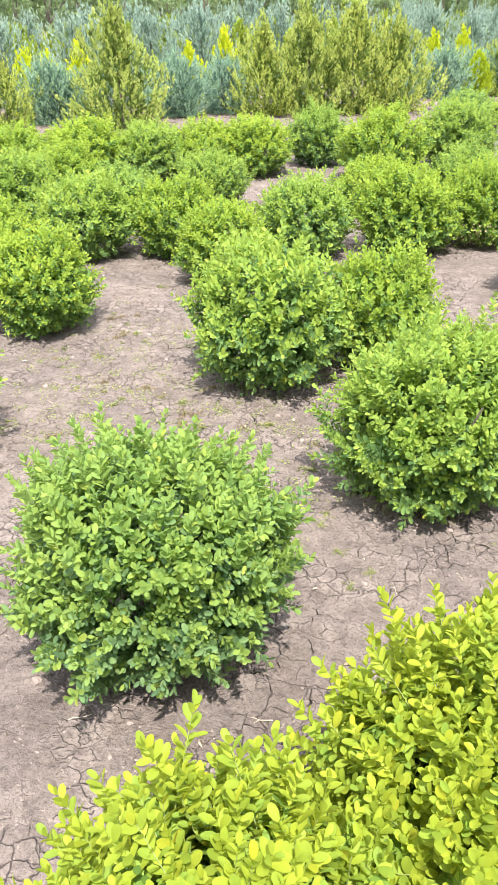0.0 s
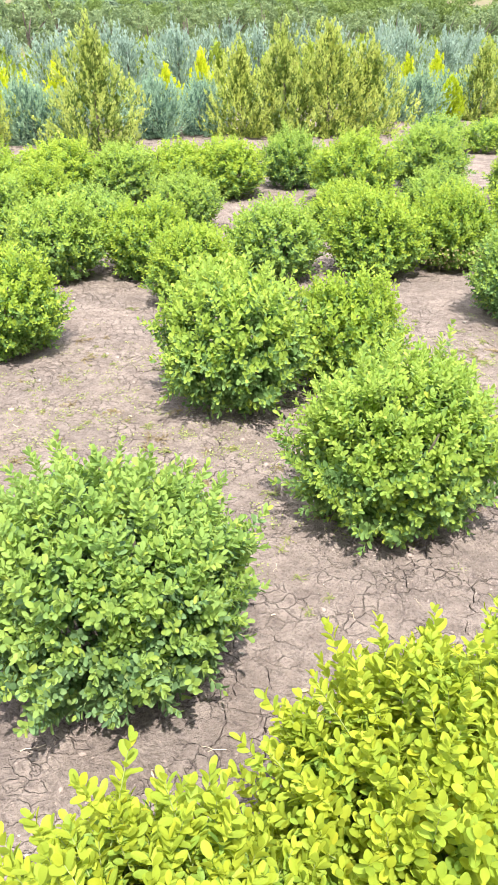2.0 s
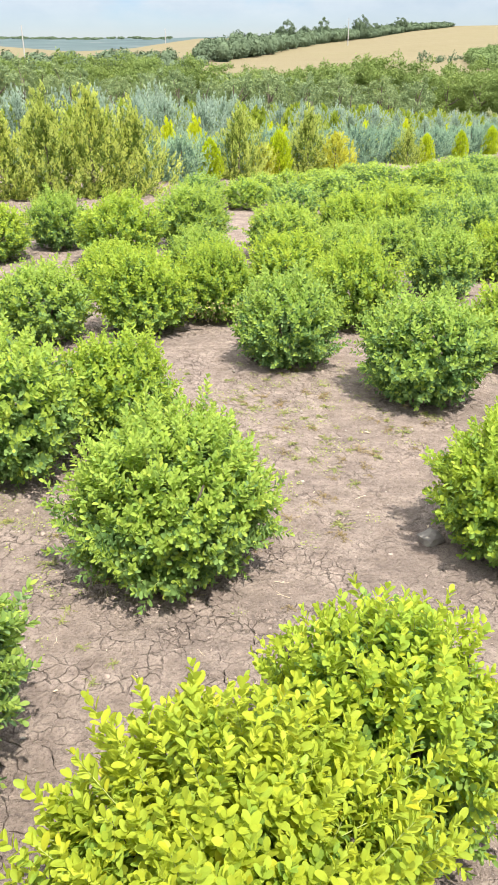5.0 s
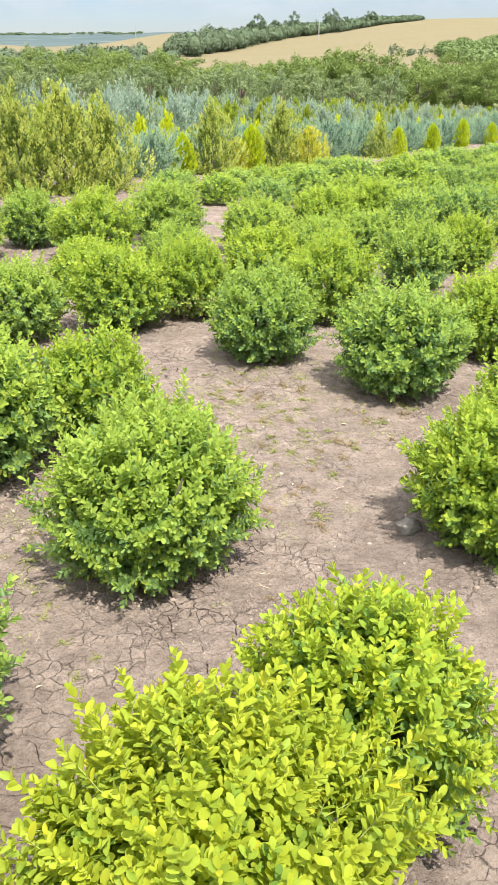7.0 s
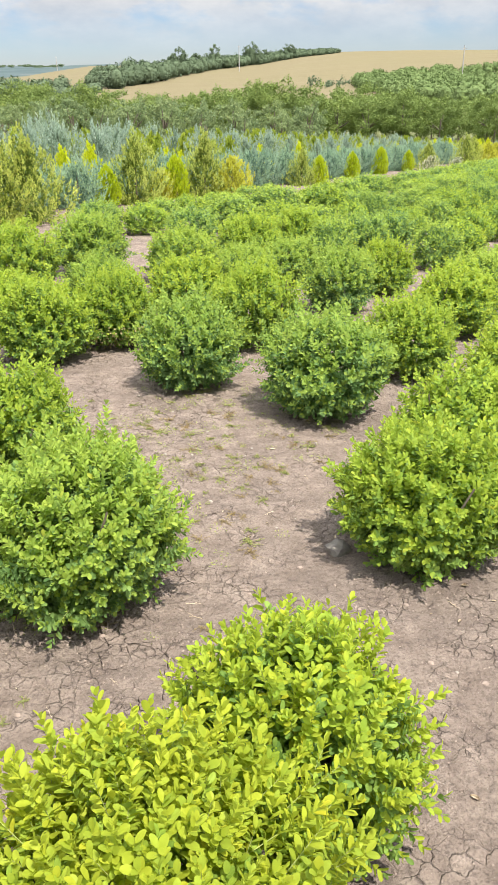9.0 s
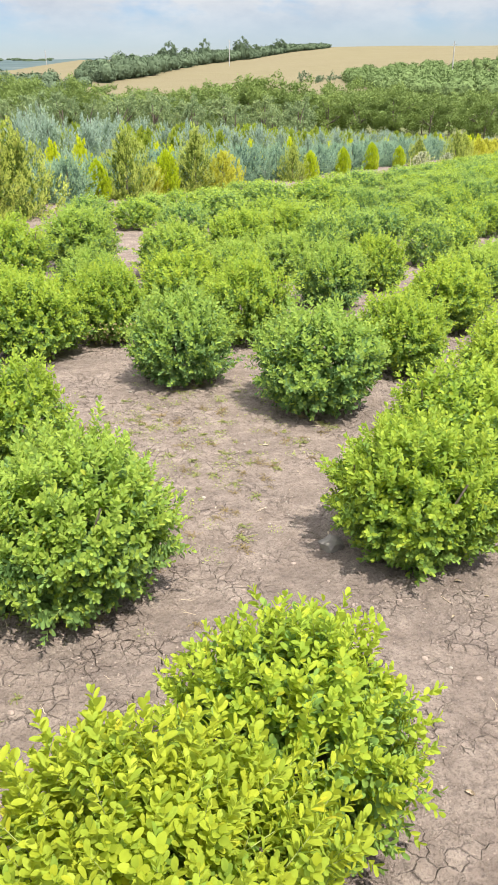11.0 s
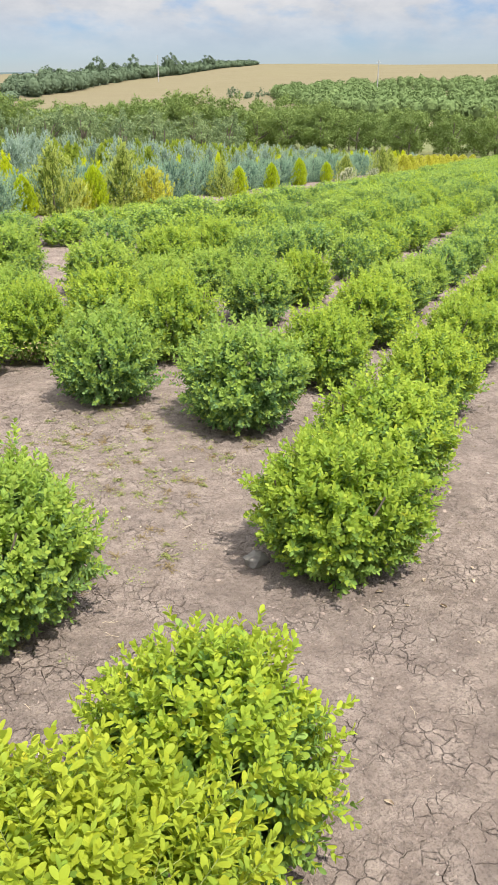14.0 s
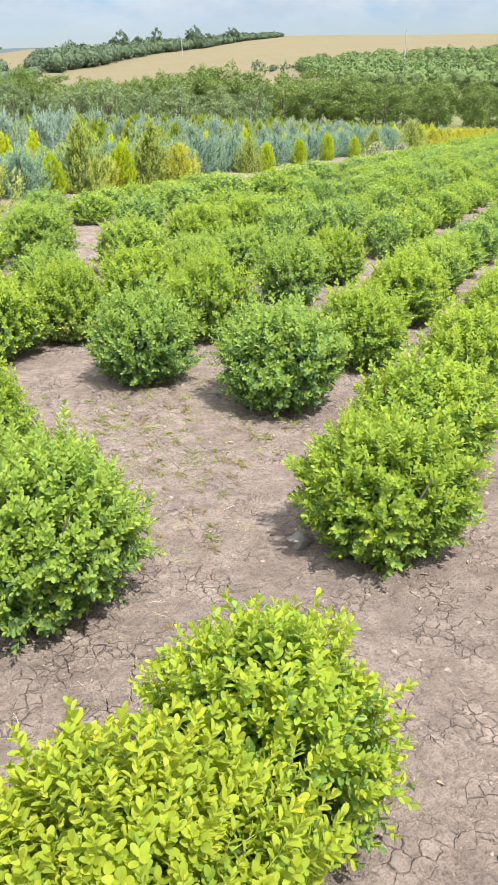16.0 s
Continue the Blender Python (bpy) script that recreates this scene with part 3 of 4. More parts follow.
def build_shrub(look_name, width, height, detail, seed):
    """A boxwood shrub: stems, inner twigs, older leaves darkened for inner and low shade, and young shoots, standing
    on its origin.
    """
    rng = np.random.default_rng(seed)
    a = width / 2 - 0.018
    h = height - 0.05
    root = tagged(new("boxwood_shrub"), SHRUB_LABEL[look_name], "shrub", "boxwood shrubs of the nursery")
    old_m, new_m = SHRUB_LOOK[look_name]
    count, inner, gap, leaf, tmpl, fcs = {
        "fine": (int(4300 * a * a * 4), 340, 0.0108, 0.0198, FINE_LEAF, FINE_FACES),
        "middle": (int(3300 * a * a * 4), 300, 0.0145, 0.0205, PLAIN_LEAF, PLAIN_FACES),
        "coarse": (int(1700 * a * a * 4), 120, 0.024, 0.03, WIDE_LEAF, WIDE_FACES),
        "far": (int(760 * a * a * 4), 40, 0.038, 0.05, WIDE_LEAF, WIDE_FACES)}[detail]
    st, ax, ln, n = shrub_twigs(rng, a, h, count, False, seed)
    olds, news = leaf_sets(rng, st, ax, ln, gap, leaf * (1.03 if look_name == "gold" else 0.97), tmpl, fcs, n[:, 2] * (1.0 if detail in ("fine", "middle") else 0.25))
    # inner shoots wear only the darker colour, as painted shade in the gaps
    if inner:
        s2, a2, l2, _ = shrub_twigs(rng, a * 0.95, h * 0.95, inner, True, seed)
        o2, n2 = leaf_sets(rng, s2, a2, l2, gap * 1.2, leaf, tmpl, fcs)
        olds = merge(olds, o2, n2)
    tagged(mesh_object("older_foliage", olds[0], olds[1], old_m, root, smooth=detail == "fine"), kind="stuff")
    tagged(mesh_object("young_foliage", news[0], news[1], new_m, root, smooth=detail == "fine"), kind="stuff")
    if detail in ("fine", "middle"):
        rods = []
        for i in range(0, len(st), 3 if detail == "fine" else 7):
            e = st[i] + ax[i] * ln[i] * 0.9
            rods.append([(tuple(st[i]), 0.0011), (tuple(e), 0.0006)])
        v, f = tubes(rods, 3)
        tagged(mesh_object("twigwork", v, f, TWIG, root), kind="stuff")
    for i in range({"fine": 7, "middle": 3}.get(detail, 1)):
        w = 2.4 * i + rng.uniform(-0.3, 0.3)
        lean = rng.uniform(0.25, 0.75) * a
        p1 = (0.25 * lean * math.cos(w), 0.25 * lean * math.sin(w), 0.1 * height)
        p2 = (lean * math.cos(w), lean * math.sin(w), 0.45 * height)
        p3 = (1.15 * lean * math.cos(w + 0.2), 1.15 * lean * math.sin(w + 0.2), 0.72 * height)
        v, f = tubes([[((0.03 * math.cos(w), 0.03 * math.sin(w), -0.03), 0.011), (p1, 0.008), (p2, 0.005), (p3, 0.003)]], 5)
        mesh_object("stem", v, f, BARK, root)
    return root


def place(ob, x, y, turn=0.0, scale=(1, 1, 1), z=None):
    ob.matrix_basis = Matrix.LocRotScale((x, y, ground_z(x, y) if z is None else z), Euler((0, 0, turn)), scale)
    return ob


def put_copy(ob, x, y, turn, scale, z=None):
    c = copy_thing(ob, Matrix.Identity(4))
    return place(c, x, y, turn, scale, z)


# ---- the boxwood rows ----
ROW_TURN = radians(47)
E_U, E_V = (math.cos(ROW_TURN), math.sin(ROW_TURN)), (-math.sin(ROW_TURN), math.cos(ROW_TURN))


def row_place(u, v):
    return u * E_U[0] + v * E_V[0], u * E_U[1] + v * E_V[1]


standing = []


def near_shrub(look_name, x, y, width, height, seed):
    ob = build_shrub(look_name, width, height, "fine", seed)
    standing.append((x, y))
    return place(ob, x, y, 0.0)


near_shrub("soft", -0.162, 1.66, 0.63, 0.54, 1)
near_shrub("green", 0.47, 2.41, 0.63, 0.53, 2)
near_shrub("gold", 0.53, 1.12, 0.61, 0.55, 3)
near_shrub("lime", 0.855, 1.46, 0.53, 0.51, 4)
near_shrub("fresh", 1.585, 2.43, 0.59, 0.48, 5)
near_shrub("gold", 0.17, 0.84, 0.52, 0.53, 6)

MID = [build_shrub(k, 0.6, 0.54, "middle", s) for k, s in (("fresh", 21), ("green", 22), ("deep", 23), ("fresh", 24), ("deep", 25))]
COARSE = [build_shrub(k, 0.6, 0.52, "coarse", s) for k, s in (("fresh", 31), ("green", 32), ("deep", 33))]
FAR = [build_shrub(k, 0.62, 0.5, "far", s) for k, s in (("fresh", 41), ("green", 42), ("deep", 43))]
used = set()


def stand(kind, x, y, width, height, turn):
    """Places a shrub of one of the built kinds; the first use takes the built one itself."""
    src, w0, h0 = kind
    s = (width / w0, width / w0, height / h0)
    standing.append((x, y))
    if src not in used:
        used.add(src)
        return place(src, x, y, turn, s)
    return put_copy(src, x, y, turn, s)


WITHERED = leaf_material("box_leaf_withered", (0.2, 0.15, 0.075), (0.36, 0.29, 0.14), (0.5, 0.43, 0.22), 0.6, 0.3)


def withered_skirt(shrub, width, height):
    """Dried leaves among the lowest shoots of a shrub."""
    rng = np.random.default_rng(91)
    n = 520
    ph, t = rng.uniform(0, 6.28, n), rng.uniform(0.1, 0.42, n) ** 1.2
    ring = np.stack([np.cos(ph), np.sin(ph), np.zeros(n)], 1)
    org = ring * (width / 2 * np.interp(t, SHRUB_T, SHRUB_R) * rng.uniform(0.85, 1.06, n))[:, None] + np.array([0, 0, 1.0]) * (t * height)[:, None]
    along = unit(ring + rng.normal(0, 0.5, (n, 3)))
    v, f = blades(org, along, unit(ring + rng.normal(0, 0.5, (n, 3))), np.full(n, 0.02), np.full(n, 0.012), PLAIN_LEAF, PLAIN_FACES)
    tagged(mesh_object("withered_foliage", v, f, WITHERED, shrub, "tan withered leaves"), kind="stuff")


G1_, G2_, D1_, Y1_, D2_ = [(m, 0.6, 0.54) for m in MID]
KNOWN = [
    (G2_, -0.14, 3.08, 0.62, 0.6), (G1_, 0.27, 3.37, 0.50, 0.50), (G1_, -1.22, 3.44, 0.52, 0.48),
    (G2_, -1.42, 4.55, 0.56, 0.5), (G1_, -0.94, 4.71, 0.54, 0.46), (Y1_, -0.56, 4.23, 0.50, 0.45),
    (G2_, -0.22, 4.81, 0.58, 0.48), (G1_, 0.35, 4.98, 0.58, 0.54), (Y1_, 0.79, 5.24, 0.52, 0.52)]
KNOWN += [
    (D1_, 1.11, 4.33, 0.58, 0.53), (G1_, 1.63, 5.03, 0.58, 0.58), (D2_, 1.69, 3.78, 0.63, 0.56),
    (Y1_, 2.34, 4.25, 0.54, 0.48), (Y1_, 3.03, 5.06, 0.60, 0.50), (D1_, 2.47, 5.84, 0.56, 0.52),
    (G1_, 3.06, 6.37, 0.50, 0.48), (G1_, 2.02, 2.93, 0.60, 0.50), (G1_, 2.69, 3.71, 0.54, 0.47), (Y1_, 3.36, 4.42, 0.54, 0.48)]
KNOWN += [
    (G1_, 0.13, 6.96, 0.70, 0.61), (G2_, 0.74, 7.68, 0.70, 0.6), (D1_, -0.45, 7.62, 0.56, 0.53), (Y1_, -0.93, 7.08, 0.64, 0.5), (G1_, -1.32, 6.98, 0.6, 0.48),
    (G2_, -1.72, 6.76, 0.62, 0.48), (Y1_, -2.24, 6.66, 0.68, 0.5), (G1_, -2.66, 6.28, 0.7, 0.5), (G2_, -2.1, 5.04, 0.64, 0.52), 
    (G2_, -1.2, 2.34, 0.56, 0.5), (G1_, -1.75, 4.0, 0.55, 0.48), (G1_, 2.32, 1.72, 0.58, 0.5), (G2_, 1.98, 1.3, 0.58, 0.5)]
KNOWN += [
    (G2_, 1.5, 7.12, 0.64, 0.52), (Y1_, 2.22, 7.7, 0.66, 0.54), (G1_, 2.85, 8.13, 0.66, 0.54)]
BACK = [(0.95, 10.3, 0.66), (1.5, 10.25, 0.6), (1.95, 9.4, 0.68), (2.6, 10.3, 0.74), (3.45, 11.2, 0.78), (4.3, 11.9, 0.76), (5.0, 12.7, 0.76), (5.7, 13.6, 0.76)]
fill = random.Random(5)
for kind, x, y, w, h in KNOWN:
    made = stand(kind, x, y, w, h, fill.uniform(0, 6.28))
    if (x, y) == (0.79, 5.24):
        withered_skirt(made, 0.6, 0.54)
        tagged(made, "rounded boxwood shrub with withered tan leaves round its base", "shrub", "boxwood shrubs of the nursery")
for x, y, w in BACK:
    stand((fill.choice(COARSE), 0.6, 0.52), x, y, w, w * 0.66, fill.uniform(0, 6.28))

BARE = [(1.35, 9.1), (1.3, 8.5), (4.2, 12.1), (2.6, 10.6), (1.8, 9.9), (-0.15, 6.4), (3.05, 6.6)]   # open soil between the back rows
ROWS_V = [0.56, 1.24, 2.12, 3.0, 3.85, 4.7, 5.5, 6.3]
for row, v0 in enumerate(ROWS_V):
    u = 2.0 + fill.uniform(-0.2, 0.2)
    while u < 45:
        u += fill.uniform(0.72, 0.86)
        x, y = row_place(u, v0 + fill.uniform(-0.06, 0.06))
        r, bearing = math.hypot(x - EYE0[0], y - EYE0[1]), math.degrees(math.atan2(x - EYE0[0], y - EYE0[1]))
        if bearing < -31 or bearing > 47 or r < 5.2 or fill.random() < 0.03 or (v0 > 6 and u > 13) or (bearing < 4 and r > 6.6):
            continue
        if any((x - a) ** 2 + (y - b) ** 2 < 0.55 ** 2 for a, b in standing + BARE):
            continue
        w, h = fill.uniform(0.5, 0.62), fill.uniform(0.39, 0.5) * (0.8 if v0 > 6 or (v0 > 4 and u > 9) else 1.0)
        if r < 7.5:
            kind = (fill.choice(MID[:2] + MID[3:4] + MID[1:3]), 0.6, 0.54)
        elif r < 17:
            kind = (fill.choice(COARSE), 0.6, 0.52)
        else:
            kind = (fill.choice(FAR), 0.62, 0.5)
        stand(kind, x, y, w, h, fill.uniform(0, 6.28))


# ---- conifers of the next bed ----
FORMS = {  # height fraction, radius fraction, lean of the sprays in degrees
    "vase": ([0.0, 0.12, 0.3, 0.5, 0.7, 0.86, 1.0], [0.5, 0.72, 0.92, 1.0, 0.88, 0.58, 0.12], [62, 58, 50, 40, 28, 16, 4]),
    "spire": ([0.0, 0.1, 0.25, 0.42, 0.6, 0.8, 1.0], [0.62, 0.86, 1.0, 0.94, 0.7, 0.38, 0.05], [44, 38, 30, 24, 18, 12, 3]),
    "egg": ([0.0, 0.12, 0.3, 0.5, 0.7, 0.88, 1.0], [0.6, 0.86, 1.0, 0.95, 0.76, 0.44, 0.05], [24, 20, 16, 14, 14, 12, 3])}


def plume_set(rng, form, height, width, count, per, reach, leaf, seed, depth, rough):
    """Feathery sprays whose tips lie on an uneven envelope: places, directions, sizes and age of their leaflets."""
    ts, rs, lean = FORMS[form]
    t = (np.arange(count) + rng.random(count)) / count
    t = np.where(t < 0.9, t, 0.9 + (t - 0.9) * rng.uniform(0.3, 1.6, count))
    ph = np.arange(count) * 2.399963 + rng.uniform(-0.5, 0.5, count)
    ring = np.stack([np.cos(ph), np.sin(ph), np.zeros(count)], 1)
    up = np.array([0, 0, 1.0])
    bulge = np.array([noise.noise(Vector((math.cos(a) * 1.6 + seed, math.sin(a) * 1.6, q * 3.2))) for a, q in zip(ph, t)])
    bulge += 0.6 * np.array([noise.noise(Vector((math.cos(a) * 4 + seed, math.sin(a) * 4, q * 6))) for a, q in zip(ph, t)])
    bulge = np.clip(bulge, -0.55, 0.45)
    rad = width / 2 * np.interp(t, ts, rs) * (1 + rough * bulge) * depth(count)
    tip = ring * rad[:, None] + up * (t * height * (1 + 0.35 * rough * bulge))[:, None]
    tilt = np.radians(np.interp(t, ts, lean) * rng.uniform(0.7, 1.25, count))
    way = unit(ring * np.sin(tilt)[:, None] + up * np.cos(tilt)[:, None] + rng.normal(0, 0.12, (count, 3)))
    long = reach * rng.uniform(0.65, 1.3, count) * (1 - 0.35 * t)
    q = np.sort(rng.random((count, per)), 1) ** 0.8
    bend = rng.normal(0, 0.1, (count, 1, 3)) * long[:, None, None] * ((1 - q) ** 2)[:, :, None]
    axis = tip[:, None] - way[:, None] * (long[:, None] * (1 - q))[:, :, None] + bend
    fan = unit(rng.normal(0, 1, (count, per, 3)))
    fan = unit(fan - way[:, None] * (fan * way[:, None]).sum(-1, keepdims=True))
    org = axis + fan * (0.09 * long[:, None] * (1 - q) ** 0.7)[:, :, None]
    along = unit(way[:, None] + fan * (0.75 - 0.5 * q)[:, :, None])
    ln = leaf * rng.uniform(0.7, 1.3, (count, per)) * (1.1 - 0.35 * q)
    face = unit(fan + 0.5 * ring[:, None] + 0.4 * up + rng.normal(0, 0.25, (count, per, 3)))
    org[:, :, 2] = np.maximum(org[:, :, 2], 0.015)
    age = q + rng.uniform(-0.3, 0.3, (count, per))
    return [v.reshape(-1, 3) for v in (org, along, face)] + [ln.ravel(), age.ravel()]


def build_conifer(name, label, category, materials, height, width, form, count, seed, reach=0.28, leaf=0.04, per=26, rough=0.35, blade=(0.3, 0.45), young=0.3):
    """An upright conifer: a trunk, a heart of older sprays with the inner shade put into their dark colour, and
    lighter young tips.
    """
    rng = np.random.default_rng(seed)
    root = tagged(new(name), label, category, "conifers of the nursery bed")
    o, a, f, ln, age = plume_set(rng, form, height, width, count, per, reach, leaf, seed, lambda n: rng.uniform(0.82, 1.06, n), rough)
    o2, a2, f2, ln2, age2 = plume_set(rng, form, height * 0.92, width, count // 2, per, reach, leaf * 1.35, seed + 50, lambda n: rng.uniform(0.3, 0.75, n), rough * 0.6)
    # the lowered age keeps most inner sprays in the dark, shaded colour
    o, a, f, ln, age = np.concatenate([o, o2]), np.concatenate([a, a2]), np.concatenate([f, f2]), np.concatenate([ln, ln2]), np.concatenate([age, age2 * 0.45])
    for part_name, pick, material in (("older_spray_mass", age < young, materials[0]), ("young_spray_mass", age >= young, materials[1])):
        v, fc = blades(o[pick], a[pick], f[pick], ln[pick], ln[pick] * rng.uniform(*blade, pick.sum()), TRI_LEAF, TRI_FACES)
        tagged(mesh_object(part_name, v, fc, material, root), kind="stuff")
    v, fc = tubes([[((0, 0, -0.05), 0.025), ((0, 0, height * 0.5), 0.014), ((0, 0, height * 0.85), 0.004)]], 6)
    mesh_object("trunk", v, fc, BARK, root)
    return root


BLUE_J = [build_conifer("blue_juniper", "spreading blue-green juniper with feathery ascending sprays", "juniper", BLUE, 0.9, 1.15, "vase", 170, s, 0.32, 0.05, 28, 0.4, (0.3, 0.45)) for s in (1, 2)]
BLUE_TALL = [build_conifer("tall_blue_juniper", "tall silvery blue juniper with loose spiky plumes", "juniper", SILVER, 1.25, 1.0, "vase", 120, s, 0.46, 0.06, 30, 0.6, (0.26, 0.4)) for s in (3, 4)]
OLIVE_J = [build_conifer("olive_juniper", "tall bushy olive-green juniper with yellowish tips", "juniper", OLIVE, 1.3, 1.27, "spire", 330, s, 0.24, 0.046, 28, 0.72, (0.4, 0.6)) for s in (5, 6, 15)]
GOLD_T = build_conifer("golden_thuja", "small egg-shaped yellow-green thuja beside junipers", "thuja", EGG, 0.66, 0.43, "egg", 240, 7, 0.12, 0.036, 20, 0.08, (0.32, 0.5), 0.35)
YELLOW_T = build_conifer("yellow_thuja", "bright yellow bushy thuja among blue junipers", "thuja", GOLD, 0.85, 0.7, "spire", 80, 8, 0.24, 0.06, 22, 0.6, (0.4, 0.6), 0.2)
AMBER_T = build_conifer("amber_thuja", "bushy amber-yellow thuja on the bed's edge", "thuja", AMBER, 0.72, 0.8, "egg", 160, 9, 0.2, 0.048, 22, 0.5, (0.4, 0.6))
LIME_T = build_conifer("lime_thuja", "olive-lime upright thuja in a hedge-like row", "thuja", LIME, 0.95, 0.8, "spire", 70, 10, 0.28, 0.075, 20, 0.35, (0.36, 0.5))
PALE_S = build_conifer("variegated_shrub", "low shrub with pale variegated leaves", "shrub", PALE, 0.5, 0.75, "egg", 60, 11, 0.15, 0.06, 14, 0.5, (0.5, 0.7))
first = set()


def bed(src, x, y, s, sz=None):
    r = math.hypot(x - EYE0[0], y - EYE0[1])
    z = plane_z(x, y) if r > 14 else ground_z(x, y)
    turn = fill.uniform(0, 6.28)
    if src not in first:
        first.add(src)
        return place(src, x, y, turn, (s, s, sz or s), z)
    return put_copy(src, x, y, turn, (s, s, sz or s), z)


FRONT = [
    ("O", -4.3, 9.3, 0.72), ("B", -3.75, 9.7, 0.75), ("B", -3.3, 9.9, 0.75), ("O", -2.85, 9.4, 0.95), ("B", -2.5, 10.6, 0.8), ("B", -2.05, 11.0, 0.75),
    ("O", -1.5, 11.0, 0.8), ("O", -0.95, 11.1, 0.95), ("O", -0.42, 11.4, 1.0), ("O", 0.1, 11.6, 0.85), ("B", 0.8, 13.2, 0.8), ("G", 1.26, 13.4, 0.95),
    ("O", 1.75, 13.8, 0.8), ("A", 2.2, 14.3, 0.72), ("G", 2.5, 14.45, 1.1), ("O", 3.1, 15.0, 0.8), ("A", 3.6, 15.0, 0.95)]
FRONT += [
    ("O", 5.5, 16.9, 0.55), ("G", 5.95, 17.1, 0.9), ("G", 7.32, 18.83, 0.9), ("G", 8.53, 20.06, 1.0), ("G", 9.73, 21.05, 0.82), ("P", 10.25, 20.75, 0.8),
    ("P", 11.7, 22.1, 0.62), ("O", 10.5, 21.5, 0.55), ("O", 12.4, 23.0, 0.66), ("O", 13.0, 23.6, 0.6)]
FRONT += [("A", 13.7 + 10.0 * q, 24.0 + 11.2 * q, 0.9 - 0.42 * q) for q in (0.0, 0.07, 0.16, 0.27, 0.34, 0.42, 0.53, 0.66, 0.8, 1.0)]
KIND = {"O": OLIVE_J, "B": BLUE_J, "G": [GOLD_T], "A": [AMBER_T], "P": [PALE_S]}
for k, x, y, s in FRONT:
    bed(fill.choice(KIND[k]), x, y, s)


YELLOWS = [(-4.42, 10.42, 0.74), (-4.2, 10.58, 0.7), (-3.85, 10.82, 0.8), (-2.66, 11.8, 0.76), (-2.24, 12.15, 0.94), (0.63, 14.57, 0.84), (1.11, 14.96, 0.88),
           (2.6, 16.3, 0.74), (2.9, 16.52, 0.68), (4.95, 18.34, 0.74), (6.19, 19.45, 0.76)]
for x, y, h in YELLOWS:
    bed(YELLOW_T, x, y, 0.9, h / 0.85)


def edge_v(u):
    """How far the front of the conifer bed lies across the rows."""
    return float(np.interp(u, [2, 6, 11, 18, 30, 50], [9.5, 8.8, 8.2, 7.5, 6.9, 6.5]))


# bearing and the elevation up to which the bed's tops reach
BED_AZ, BED_EL = [-32, -5, 0, 3, 9, 15, 25, 38], [-1.8, -2.0, -2.15, -2.6, -3.2, -3.55, -4.0, -4.3]
BED_ROWS = [(BLUE_J, 0.9, 0.68), ([YELLOW_T], 0.85, 0.86), (BLUE_TALL, 1.25, 1.3), ([LIME_T], 0.95, 0.95), (BLUE_TALL, 1.25, 1.35),
            ([LIME_T], 0.95, 0.98), ([LIME_T], 0.95, 1.0), (BLUE_TALL, 1.25, 1.4), ([LIME_T], 0.95, 1.0)]
for row, (srcs, tall, usual) in enumerate(BED_ROWS):
    u = 2.0
    while u < 44 - row:
        u += fill.uniform(0.42, 0.58) if row == 0 else fill.uniform(0.6, 1.05)
        x, y = row_place(u, edge_v(u) + 0.45 + 0.85 * row + fill.uniform(-0.12, 0.12))
        r, bearing = math.hypot(x - EYE0[0], y - EYE0[1]), math.degrees(math.atan2(x - EYE0[0], y - EYE0[1]))
        if bearing < -31 or bearing > 36 or fill.random() < ((1.0 if bearing < 17 else 0.4) if srcs[0] is YELLOW_T else 0.3 + 0.1 * (bearing > 4) if srcs is BLUE_TALL else 0.0):
            continue
        if row == 0 and (u < 9.4 and fill.random() < 0.3 or u > 27):
            continue
        most = EYE0[2] + r * math.tan(radians(float(np.interp(bearing, BED_AZ, BED_EL)) + fill.uniform(-0.45, 0.12))) - plane_z(x, y)
        high = min(usual * fill.uniform(0.88, 1.12) * (0.8 if srcs[0] is YELLOW_T and bearing > 4 else 0.93 if srcs is BLUE_TALL and bearing > 4 else 0.93 if srcs[0] is LIME_T else 1.0), most)
        if high < 0.4:
            continue
        bed(fill.choice(srcs), x, y, max(high / tall, 0.66), high / tall)


